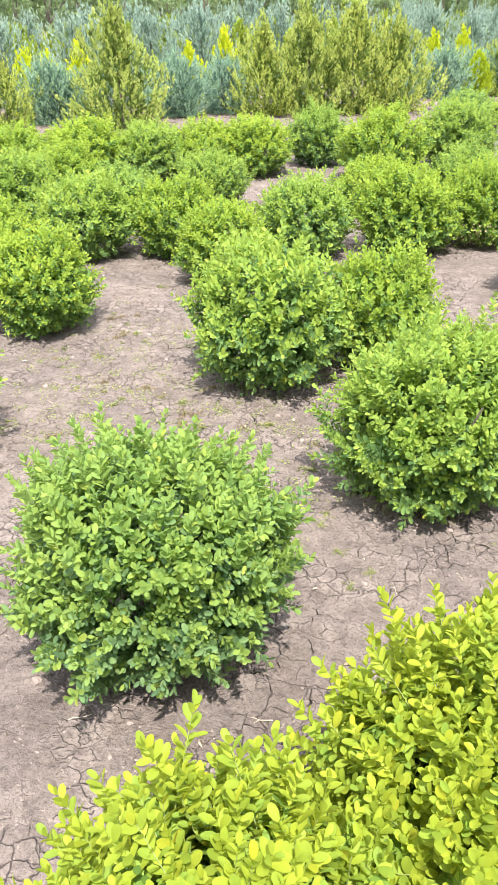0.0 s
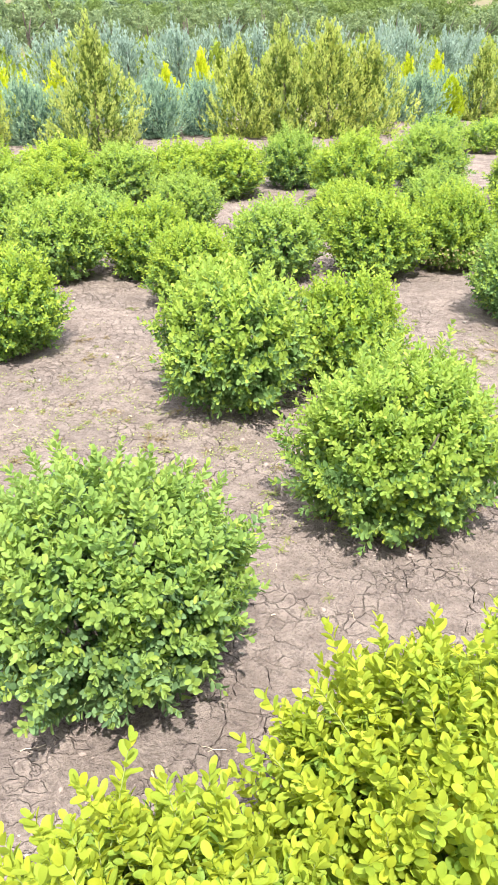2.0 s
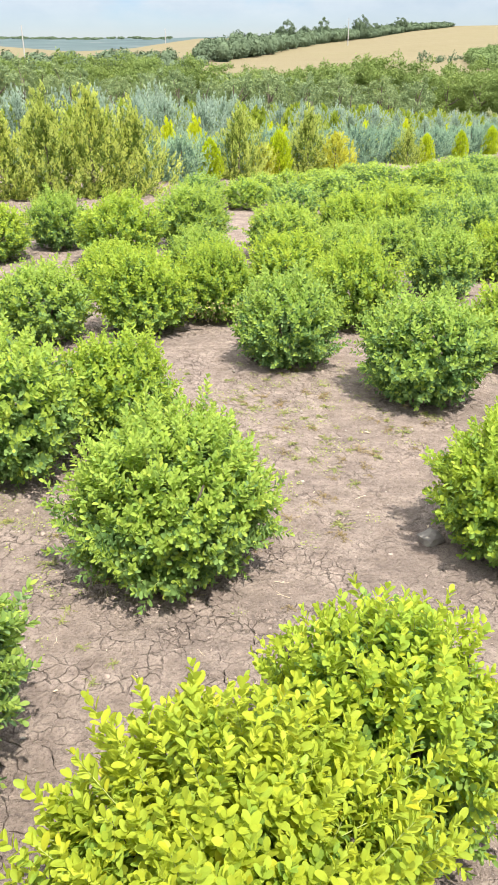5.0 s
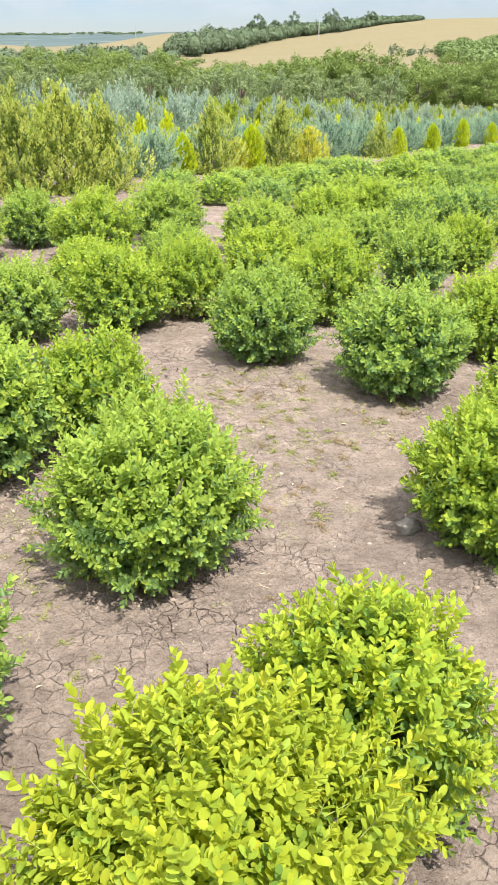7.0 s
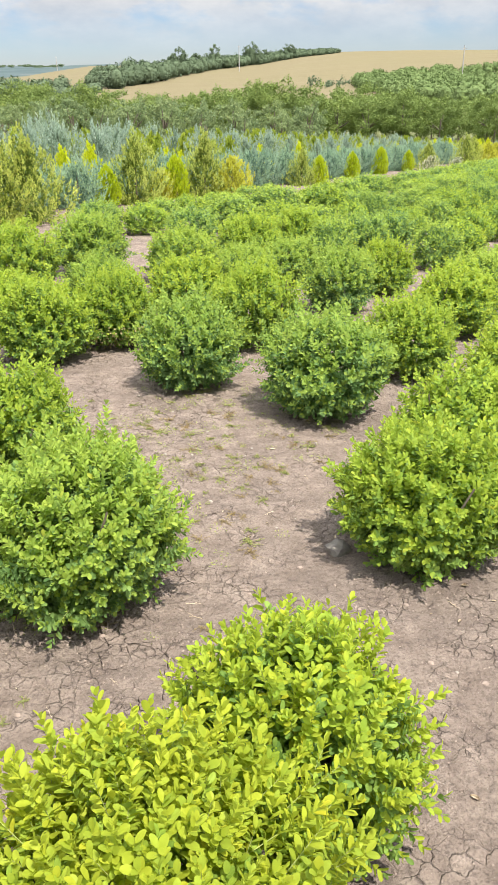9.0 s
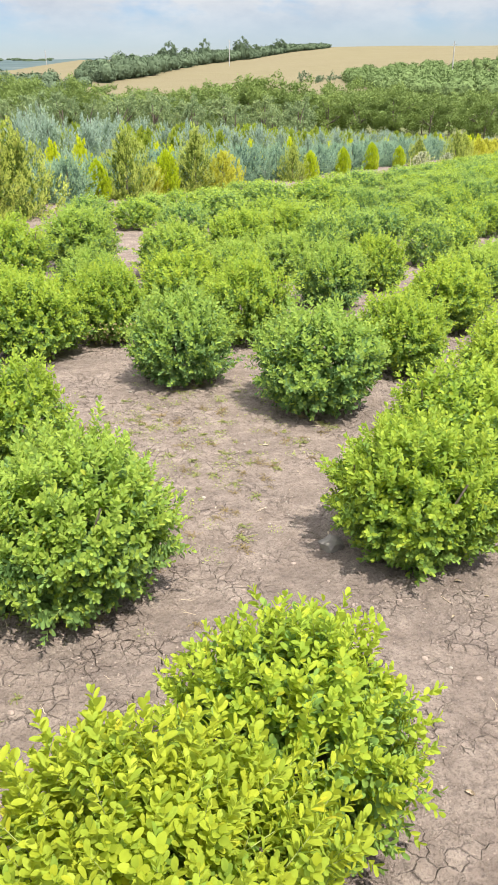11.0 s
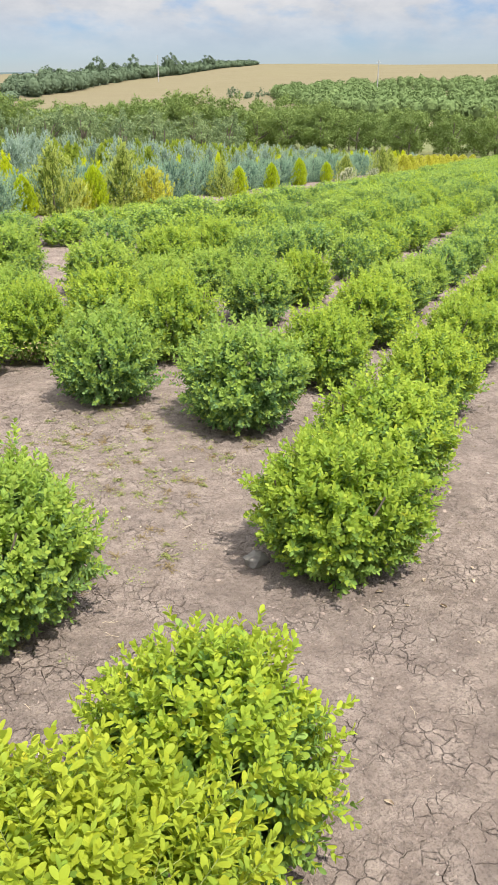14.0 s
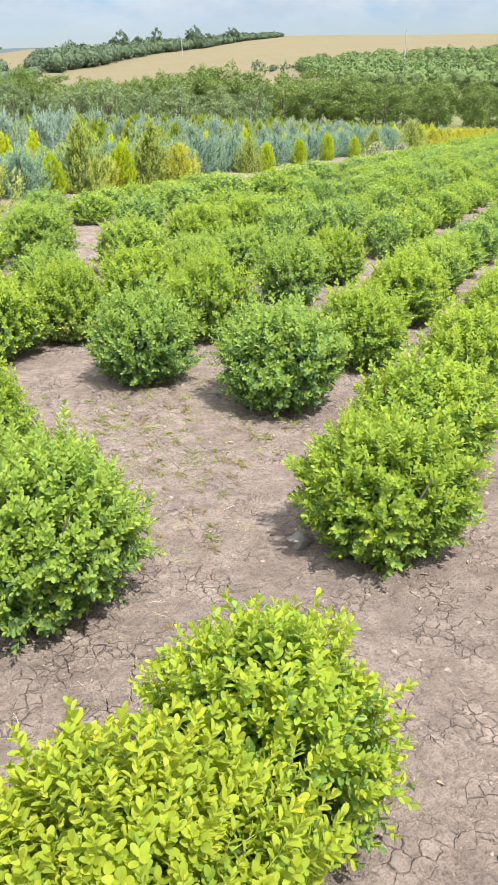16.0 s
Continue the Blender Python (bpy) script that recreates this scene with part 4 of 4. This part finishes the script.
# ---- trees behind ----
def build_tree(name, label, material, height, width, clumps, per, leaf, seed):
    """A small bushy tree: trunk with limbs, and a crown of leaf clumps with gaps."""
    rng = np.random.default_rng(seed)
    root = tagged(new(name), label, "tree", "trees beyond the conifer bed")
    c = unit(rng.normal(0, 1, (clumps, 3))) * rng.uniform(0.3, 1, (clumps, 1)) ** 0.5
    c = c * np.array([width / 2, width / 2, height * 0.44]) * (1 + 0.3 * rng.normal(0, 0.5, (clumps, 1))) + np.array([0, 0, height * 0.51])
    c[:, 2] = np.clip(c[:, 2], height * 0.12, height * 1.04)
    n = clumps * per
    org = np.repeat(c, per, 0) + unit(rng.normal(0, 1, (n, 3))) * rng.uniform(0.35, 1, (n, 1)) * np.array([0.21, 0.21, 0.19]) * width / 2.2
    along = unit(rng.normal(0, 1, (n, 3)) + np.array([0, 0, 0.25]))
    ln = leaf * rng.uniform(0.6, 1.4, n)
    out = unit(unit(org - np.repeat(c, per, 0)) + 0.6 * unit(np.repeat(c, per, 0) - np.array([0, 0, height * 0.5])) + rng.normal(0, 0.3, (n, 3)))
    v, f = blades(org, along, out, ln, ln * 0.7, TRI_LEAF, TRI_FACES)
    tagged(mesh_object("crown", v, f, material, root), kind="stuff")
    limbs = [[((0, 0, -0.1), 0.055), ((0.03, 0, height * 0.3), 0.045), ((0, 0.04, height * 0.7), 0.02)]]
    for i in range(6):
        e = c[i * 3 % clumps]
        limbs.append([((0.02, 0, height * 0.28), 0.04), (tuple(e * np.array([0.5, 0.5, 0.75])), 0.025), (tuple(e), 0.01)])
    v, f = tubes(limbs, 6)
    mesh_object("trunk", v, f, BARK, root)
    return root


TREES = [build_tree("orchard_tree", "bushy green orchard tree with dense leaves", TREE, 3.3, 3.2, 80, 80, 0.115, s) for s in (11, 12)]
GREY = [build_tree("young_tree", "young grey-green tree with pale leaves", WILLOW, 2.6, 1.9, 44, 60, 0.095, s) for s in (13, 14)]


def far_put(src, r, bearing, s, sz=None):
    x, y = EYE0[0] + r * math.sin(radians(bearing)), EYE0[1] + r * math.cos(radians(bearing))
    z = land_z(r, bearing) - 0.05
    turn = fill.uniform(0, 6.28)
    if src not in first:
        first.add(src)
        return place(src, x, y, turn, (s, s, sz or s), z)
    return put_copy(src, x, y, turn, (s, s, sz or s), z)


TREE_AZ = [-34, -16, -9, -3, -1, 1, 5, 12, 19.6, 21.6, 23.5, 28.8, 31, 34, 38, 48]
TREE_EL = [-0.3, -0.3, -0.4, -0.3, -0.05, -0.3, -1.0, -0.6, -0.45, -0.55, -0.95, -1.15, -1.5, -1.7, -2.1, -2.3]
for row in range(3):
    b = -33.0
    while b < 46:
        r = 48 + row * 4.5 + fill.uniform(-1.5, 1.5)
        b += math.degrees(2.2 / r) * fill.uniform(0.75, 1.25)
        if fill.random() < 0.06 or (row == 0 and 30 < b < 32):
            continue
        top = EYE0[2] + r * math.tan(radians(float(np.interp(b, TREE_AZ, TREE_EL)) + fill.uniform(-0.75, 0.14)))
        h = top - land_z(r, b)
        far_put(fill.choice(TREES), r, b, h / 3.3 * fill.uniform(1.0, 1.3), h / 3.3)
for b, e in ((29.5, -1.05), (32.3, -1.2), (35.1, -1.25), (23.5, -0.9), (14.8, -0.25), (17.0, -0.55), (-0.7, -0.4), (2.4, -0.3), (-5.8, -0.05), (-12, -0.1)):
    h = EYE0[2] + 46 * math.tan(radians(e)) - land_z(46, b)
    far_put(fill.choice(TREES), 46, b, h / 3.3, h / 3.3)
for row in range(3):
    b = -33.0
    while b < 16:
        r = 30 + row * 5 + 0.1 * (b + 33) + fill.uniform(-1, 1)
        b += math.degrees(1.35 / r) * fill.uniform(0.8, 1.4)
        h = fill.uniform(1.7, 2.3)
        far_put(fill.choice(GREY), r, b, h / 2.4, h / 2.6)


ico = bmesh.new()
bmesh.ops.create_icosphere(ico, subdivisions=2, radius=1.0)
ICO_V, ICO_F = np.array([tuple(v.co) for v in ico.verts]), [tuple(v.index for v in f.verts) for f in ico.faces]
ico.free()


def build_far_wood(name, label, spots, material, seed):
    """A far wood: many uneven tree crowns of leaf tufts round a dense heart."""
    rng = np.random.default_rng(seed)
    verts, faces, count = [], [], 0
    for x, y, z, w, h in spots:
        size = np.array([w / 2, w / 2, h * 0.5])
        at = np.array([x, y, z + h * 0.5])
        n, tuft = 380, w * 0.12
        if w < 3:
            n, tuft = 46, w * 0.26
        else:
            verts.append(ICO_V * rng.uniform(0.74, 0.9, (len(ICO_V), 1)) * size + at)
            faces += [tuple(count + i for i in f) for f in ICO_F]
            count += len(ICO_V)
        q = unit(rng.normal(0, 1, (n, 3)))
        k = rng.uniform(0, 6.28, 3)
        lobes = 1 + 0.16 * np.sin(3 * q[:, 0] + k[0]) * np.sin(4 * q[:, 1] + k[1]) + 0.12 * np.sin(5 * q[:, 2] + 3 * q[:, 0] + k[2])
        org = q * (lobes * rng.uniform(0.82 if w >= 3 else 0.3, 0.98, n))[:, None] * size + at
        ln = tuft * rng.uniform(0.6, 1.3, n)
        v, f = blades(org, unit(rng.normal(0, 1, (n, 3))), unit(q + np.array([0, 0, 0.3]) + rng.normal(0, 0.16, (n, 3))), ln, ln * 0.9, TRI_LEAF, TRI_FACES)
        verts.append(v)
        faces += [tuple(count + i for i in t) for t in f]
        count += len(v)
    ob = mesh_object(name, np.concatenate(verts), faces, material)
    return tagged(ob, label, "wood", kind="stuff")


def spot(r, b, w, h):
    return EYE0[0] + r * math.sin(radians(b)), EYE0[1] + r * math.cos(radians(b)), land_z(r, b), w, h


strip = []
for i in range(430):
    b = fill.uniform(2.7, 19.0)
    r0 = float(np.interp(b, [3.4, 4.3, 7.3, 11, 14.8, 19.1], [334, 302, 366, 500, 565, 590]))
    r = r0 + fill.random() ** 1.3 * 90 * (1.1 - (b - 3.6) / 17)
    h = fill.uniform(4.5, 7.5) * float(np.interp(b, [2.7, 3.6, 5, 14, 19], [0.35, 0.8, 1.1, 0.85, 0.35]))
    strip.append(spot(r, b, fill.uniform(4.2, 7.4), h))
for b, top, wide in ((8.55, 1.68, 0.55), (10.9, 1.74, 0.6), (13.3, 1.92, 0.5), (15.75, 1.84, 0.45), (9.7, 1.3, 0.4), (14.2, 1.45, 0.35)):
    r = float(np.interp(b, [3.4, 4.3, 7.3, 11, 14.8, 19.1], [350, 325, 390, 515, 570, 595]))
    z1 = EYE0[2] + r * math.tan(radians(top))
    half = 1.35 * r * math.tan(radians(wide))
    for q in range(44):
        lift, out = fill.random(), fill.uniform(-1, 1)
        reach = half * (0.35 + 0.75 * math.sin(math.pi * min(1.0, lift * 0.9 + 0.1)))
        x, y, z0, _, _ = spot(r + fill.uniform(-0.6, 0.6) * half, b + math.degrees(out * reach / r), 0, 0)
        puff_h = fill.uniform(1.1, 2.1)
        high = z1 - 1.25 * half * (1 - lift) - 0.45 * half * out * out
        strip.append((x, y, max(high, z0 + 2) - puff_h, fill.uniform(1.3, 2.6), puff_h))
    for q in range(8):
        strip.append(spot(r + fill.uniform(-3, 3), b + fill.uniform(-0.3, 0.3), 3.4, (z1 - land_z(r, b)) * fill.uniform(0.5, 0.8)))
build_far_wood("ridge_wood", "dark green strip of wood along the stubble field", strip, WOODS, 61)
grove = []
for i in range(860):
    b = fill.uniform(20.3, 48)
    r = fill.uniform(float(np.interp(b, [20.3, 23, 27], [280, 190, 150])), float(np.interp(b, [20.3, 24, 30], [325, 365, 400])))
    grove.append(spot(r, b, fill.uniform(3.4, 5.0), fill.uniform(2.8, 4.3)))
build_far_wood("hillside_grove", "dense green grove on the lower hillside", grove, GROVE, 62)
hedge = [spot(fill.uniform(290, 330), fill.uniform(17.0, 21.0), fill.uniform(1.2, 2.4), fill.uniform(1.0, 3.4)) for i in range(34)]
hedge += [spot(fill.uniform(180, 300), fill.uniform(-33, 3.5), fill.uniform(4, 7), fill.uniform(2, 5)) for i in range(190)]
build_far_wood("valley_hedge", "scattered bushes and trees in the valley", hedge, WOODS, 63)
comb = [spot(fill.uniform(3400, 3600), fill.uniform(-34, 1), fill.uniform(14, 30), fill.uniform(2, 6)) for i in range(330)]
build_far_wood("skyline_trees", "line of trees on the far skyline", comb, WOODS, 64)


def build_pole(r, b, height):
    root = tagged(new("power_pole"), "slim grey concrete power pole on the hillside", "power pole", "power poles")
    v, f = tubes([[((0, 0, -0.5), 0.26), ((0, 0, height * 0.5), 0.21), ((0, 0, height), 0.15)]], 8)
    mesh_object("post", v, f, CONCRETE, root)
    v, f = tubes([[((-0.9, 0, height - 0.9), 0.06), ((0.9, 0, height - 0.9), 0.06)]], 6)
    mesh_object("crossarm", v, f, CONCRETE, root)
    x, y, z, _, _ = spot(r, b, 0, 0)
    place(root, x, y, radians(-b + 35), (1, 1, 1), z)


build_pole(455, 12.5, 12.5)
build_pole(300, 27.0, 12.0)
build_pole(310, -8.35, 11.5)
build_pole(590, 0.65, 9.0)


# ---- weeds, stones and litter ----
def build_weed(material, seed, spread, leaves, label):
    """A low creeping weed: thin runners with small leaves."""
    rng = np.random.default_rng(seed)
    root = tagged(new("weed"), label, "weed", "weeds on the path")
    org, along, rods = [], [], []
    for i in range(7):
        w = i * 0.9 + rng.uniform(-0.4, 0.4)
        reach = spread * rng.uniform(0.35, 1.0)
        pts = [np.array([0, 0, 0.004]) + np.array([math.cos(w + 0.5 * q), math.sin(w + 0.5 * q), 0]) * reach * q + np.array([0, 0, 0.012 * math.sin(3 * q)]) for q in (0.0, 0.35, 0.7, 1.0)]
        rods.append([(tuple(p), 0.0009) for p in pts])
        for q in rng.random(leaves):
            p = np.array([math.cos(w + 0.5 * q), math.sin(w + 0.5 * q), 0]) * reach * q + np.array([0, 0, 0.006])
            org.append(p)
            along.append(unit(rng.normal(0, 1, 3) * np.array([1, 1, 0.3]) + np.array([0, 0, 0.55])))
    org, along = np.array(org), np.array(along)
    ln = rng.uniform(0.005, 0.012, len(org))
    v, f = blades(org, along, unit(rng.normal(0, 0.4, org.shape) + np.array([0, 0, 1.0])), ln, ln * 0.42, PLAIN_LEAF, PLAIN_FACES)
    tagged(mesh_object("leaves", v, f, material, root), kind="stuff")
    v, f = tubes(rods, 3)
    tagged(mesh_object("runner_mat", v, f, WEED_RED, root), kind="stuff")
    return root


WEEDS = [build_weed(WEED, 71, 0.085, 34, "low creeping green weed on dry soil"), build_weed(WEED_RED, 72, 0.08, 26, "withered reddish weed on dry soil"),
         build_weed(WEED, 73, 0.05, 22, "small yellow-green weed on dry soil")]


def scatter(src, x, y, s, lift=0.0):
    z = ground_z(x, y) + lift
    turn = fill.uniform(0, 6.28)
    if src not in first:
        first.add(src)
        return place(src, x, y, turn, (s, s, s), z)
    return put_copy(src, x, y, turn, (s, s, s), z)


SPOTS = [(0.94, 3.39), (1.21, 3.33), (1.45, 3.42), (1.14, 3.08), (1.0, 2.92), (1.3, 3.06), (1.48, 3.49), (1.09, 3.43), (0.84, 3.81), (1.1, 3.78), (1.02, 2.81), (1.25, 3.23), (0.91, 2.8), (0.93, 2.55)]
SPOTS += [(-0.69, 2.87), (-0.89, 2.94), (-1.0, 3.62), (-0.8, 3.44), (-0.4, 2.78), (-0.53, 2.81), (-0.95, 3.22), (0.89, 3.83)]
for x, y in ((0.26, 1.88), (0.31, 1.95), (0.16, 2.13), (0.22, 2.02)):
    scatter(WEEDS[0], x, y, 0.4)
for x, y in SPOTS:
    for q in range(3):
        scatter(fill.choice(WEEDS), x + fill.gauss(0, 0.09), y + fill.gauss(0, 0.09), fill.uniform(0.3, 0.75))
for i in range(110):
    x, y = row_place(fill.uniform(1.3, 3.9), fill.gauss(1.75, 0.32))
    scatter(fill.choice(WEEDS), x, y, fill.uniform(0.3, 0.75))
for i in range(40):
    scatter(fill.choice(WEEDS), fill.gauss(-0.75, 0.32), fill.gauss(2.95, 0.38), fill.uniform(0.25, 0.65))


def build_weed_cover():
    """Tiny seedlings and runners strewn between the larger weeds."""
    rng = np.random.default_rng(78)
    spots = [row_place(u, v) for u, v in zip(rng.uniform(1.2, 4.1, 420), rng.normal(1.75, 0.34, 420))]
    spots += list(zip(rng.normal(-0.75, 0.34, 190), rng.normal(2.95, 0.4, 190)))
    org = np.array([(x, y, ground_z(x, y) + 0.003) for x, y in spots])
    org = np.repeat(org, 18, 0) + rng.normal(0, 1, (len(org) * 18, 3)) * np.array([0.017, 0.017, 0.002])
    n = len(org)
    along = unit(rng.normal(0, 1, (n, 3)) * np.array([1, 1, 0.25]) + np.array([0, 0, 0.4]))
    ln = rng.uniform(0.004, 0.011, n)
    v, f = blades(org, along, unit(rng.normal(0, 0.4, (n, 3)) + np.array([0, 0, 1.0])), ln, ln * 0.45, PLAIN_LEAF, PLAIN_FACES)
    tagged(mesh_object("weed_cover", v, f, WEED), "tiny green seedlings strewn over dry soil", "weeds", kind="stuff")


build_weed_cover()
for i in range(28):
    x, y = fill.uniform(-1.2, 3.2), fill.uniform(1.2, 4.0)
    scatter(fill.choice(WEEDS), x, y, fill.uniform(0.15, 0.35))


def stone_mesh(name, material, size, seed, label, category, group):
    bm = bmesh.new()
    bmesh.ops.create_icosphere(bm, subdivisions=2, radius=1.0)
    for v in bm.verts:
        k = 1 + 0.35 * noise.noise(v.co * 1.3 + Vector((seed, 0, 0))) + 0.12 * noise.noise(v.co * 3.5 + Vector((0, seed, 0)))
        v.co = Vector((v.co.x * k * size, v.co.y * k * size * 0.8, v.co.z * k * size * 0.6))
    me = bpy.data.meshes.new(name)
    bm.to_mesh(me)
    bm.free()
    me.materials.append(material)
    return tagged(new(name, me), label, category, group)


ROCK = plain_material("grey_stone", (0.14, 0.125, 0.11), (0.27, 0.245, 0.22), 40)
rock = stone_mesh("stone", ROCK, 0.045, 3.0, "grey fist-sized stone beside a shrub", "stone", "stones on the soil")
place(rock, 1.315, 2.48, 0.4, (1, 1, 1), ground_z(1.315, 2.48) + 0.014)
PEBBLES = [stone_mesh("pebble", STONE, 0.009, q, "small pale pebble lying on the soil", "pebble", "pebbles on the soil") for q in (5.0, 9.0)]
CLODS = [stone_mesh("soil_clod", CLOD, 0.013, q, "crumbly lump of dry soil", "clod", "clods on the soil") for q in (15.0, 19.0)]
for i in range(190):
    x, y = row_place(fill.uniform(1.2, 5.2), fill.gauss(1.65, 0.5)) if i % 2 else (fill.uniform(-1.4, 3.4), fill.uniform(1.0, 4.2))
    scatter(fill.choice(PEBBLES), x, y, fill.uniform(0.3, 1.0) ** 1.6, 0.001)
for i in range(160):
    x, y = fill.uniform(-1.4, 3.4), fill.uniform(1.0, 4.6)
    scatter(fill.choice(CLODS), x, y, fill.uniform(0.25, 0.9), 0.001)


def build_chip(seed):
    """A curled dry leaf."""
    rng = random.Random(seed)
    bm = bmesh.new()
    rows = []
    for i in range(5):
        q = i / 4
        w = 0.006 * math.sin(math.pi * (0.1 + 0.85 * q)) + 0.0008
        z = 0.004 * math.sin(3 * q) + rng.uniform(0, 0.001)
        rows.append([bm.verts.new((q * 0.028, s * w, z + abs(s) * 0.003)) for s in (-1, 0, 1)])
    for a, b in zip(rows, rows[1:]):
        for k in range(2):
            bm.faces.new((a[k], b[k], b[k + 1], a[k + 1]))
    bmesh.ops.solidify(bm, geom=bm.faces[:], thickness=0.0005)
    me = bpy.data.meshes.new("dry_leaf")
    bm.to_mesh(me)
    bm.free()
    me.materials.append(CHIP)
    return tagged(new("dry_leaf", me), "curled pale dry leaf fallen on the soil", "leaf", "dry leaves on the soil")


CHIPS = [build_chip(q) for q in (1, 2)]
for i in range(130):
    x, y = fill.uniform(-1.2, 3.0), fill.uniform(0.9, 3.4)
    scatter(fill.choice(CHIPS), x, y, fill.uniform(0.25, 0.9), 0.003)


def build_crumbs():
    """Fine crumbs of earth strewn over the crust."""
    rng = np.random.default_rng(77)
    n = 30000
    x, y = rng.uniform(-1.5, 3.4, n), rng.uniform(0.7, 4.4, n)
    keep = np.array([noise.noise(Vector((a * 2.2, b * 2.2, 1.0))) + 0.4 * noise.noise(Vector((a * 9, b * 9, 4.0))) for a, b in zip(x, y)]) > rng.uniform(-0.45, 0.5, n)
    x, y = x[keep], y[keep]
    z = np.array([ground_z(a, b) for a, b in zip(x, y)])
    c = np.stack([x, y, z + 0.001], 1)
    s = rng.uniform(0.0012, 0.0045, len(x))
    base = np.array([(1, 0, 0), (0, 1, 0), (-1, 0, 0), (0, -1, 0), (0.1, 0.1, 0.8)])
    turn = rng.uniform(0, 6.28, len(x))
    jit = rng.uniform(0.6, 1.3, (len(x), 5, 3))
    rot = base[None, :, :] * jit
    vx = rot[:, :, 0] * np.cos(turn)[:, None] - rot[:, :, 1] * np.sin(turn)[:, None]
    vy = rot[:, :, 0] * np.sin(turn)[:, None] + rot[:, :, 1] * np.cos(turn)[:, None]
    v = np.stack([vx, vy, rot[:, :, 2]], 2) * s[:, None, None] + c[:, None]
    faces = []
    for i in range(len(x)):
        b = 5 * i
        faces += [(b, b + 1, b + 4), (b + 1, b + 2, b + 4), (b + 2, b + 3, b + 4), (b + 3, b, b + 4)]
    ob = mesh_object("soil_crumbs", v.reshape(-1, 3), faces, CLOD, ground, "fine crumbs of dry soil")
    tagged(ob, kind="stuff")


build_crumbs()


def build_dry_twig(seed):
    """A bent dry twig with one side shoot."""
    rng = random.Random(seed)
    pts = [(0.0, 0.0, 0.002)]
    for i in range(4):
        pts.append((pts[-1][0] + rng.uniform(0.012, 0.022), pts[-1][1] + rng.uniform(-0.008, 0.008), 0.002 + rng.uniform(0, 0.003)))
    side = [pts[2], (pts[2][0] + 0.012, pts[2][1] + 0.012, 0.004)]
    v, f = tubes([[(p, 0.0014 - 0.0002 * i) for i, p in enumerate(pts)], [(p, 0.0008) for p in side]], 5)
    return tagged(mesh_object("dry_twig", v, f, CHIP), "thin dry twig lying on the soil", "twig", "dry twigs on the soil")


DRY = [build_dry_twig(q) for q in (1, 2)]
for i in range(50):
    scatter(fill.choice(DRY), fill.uniform(-1.2, 2.8), fill.uniform(1.0, 3.6), fill.uniform(0.3, 0.9), 0.002)
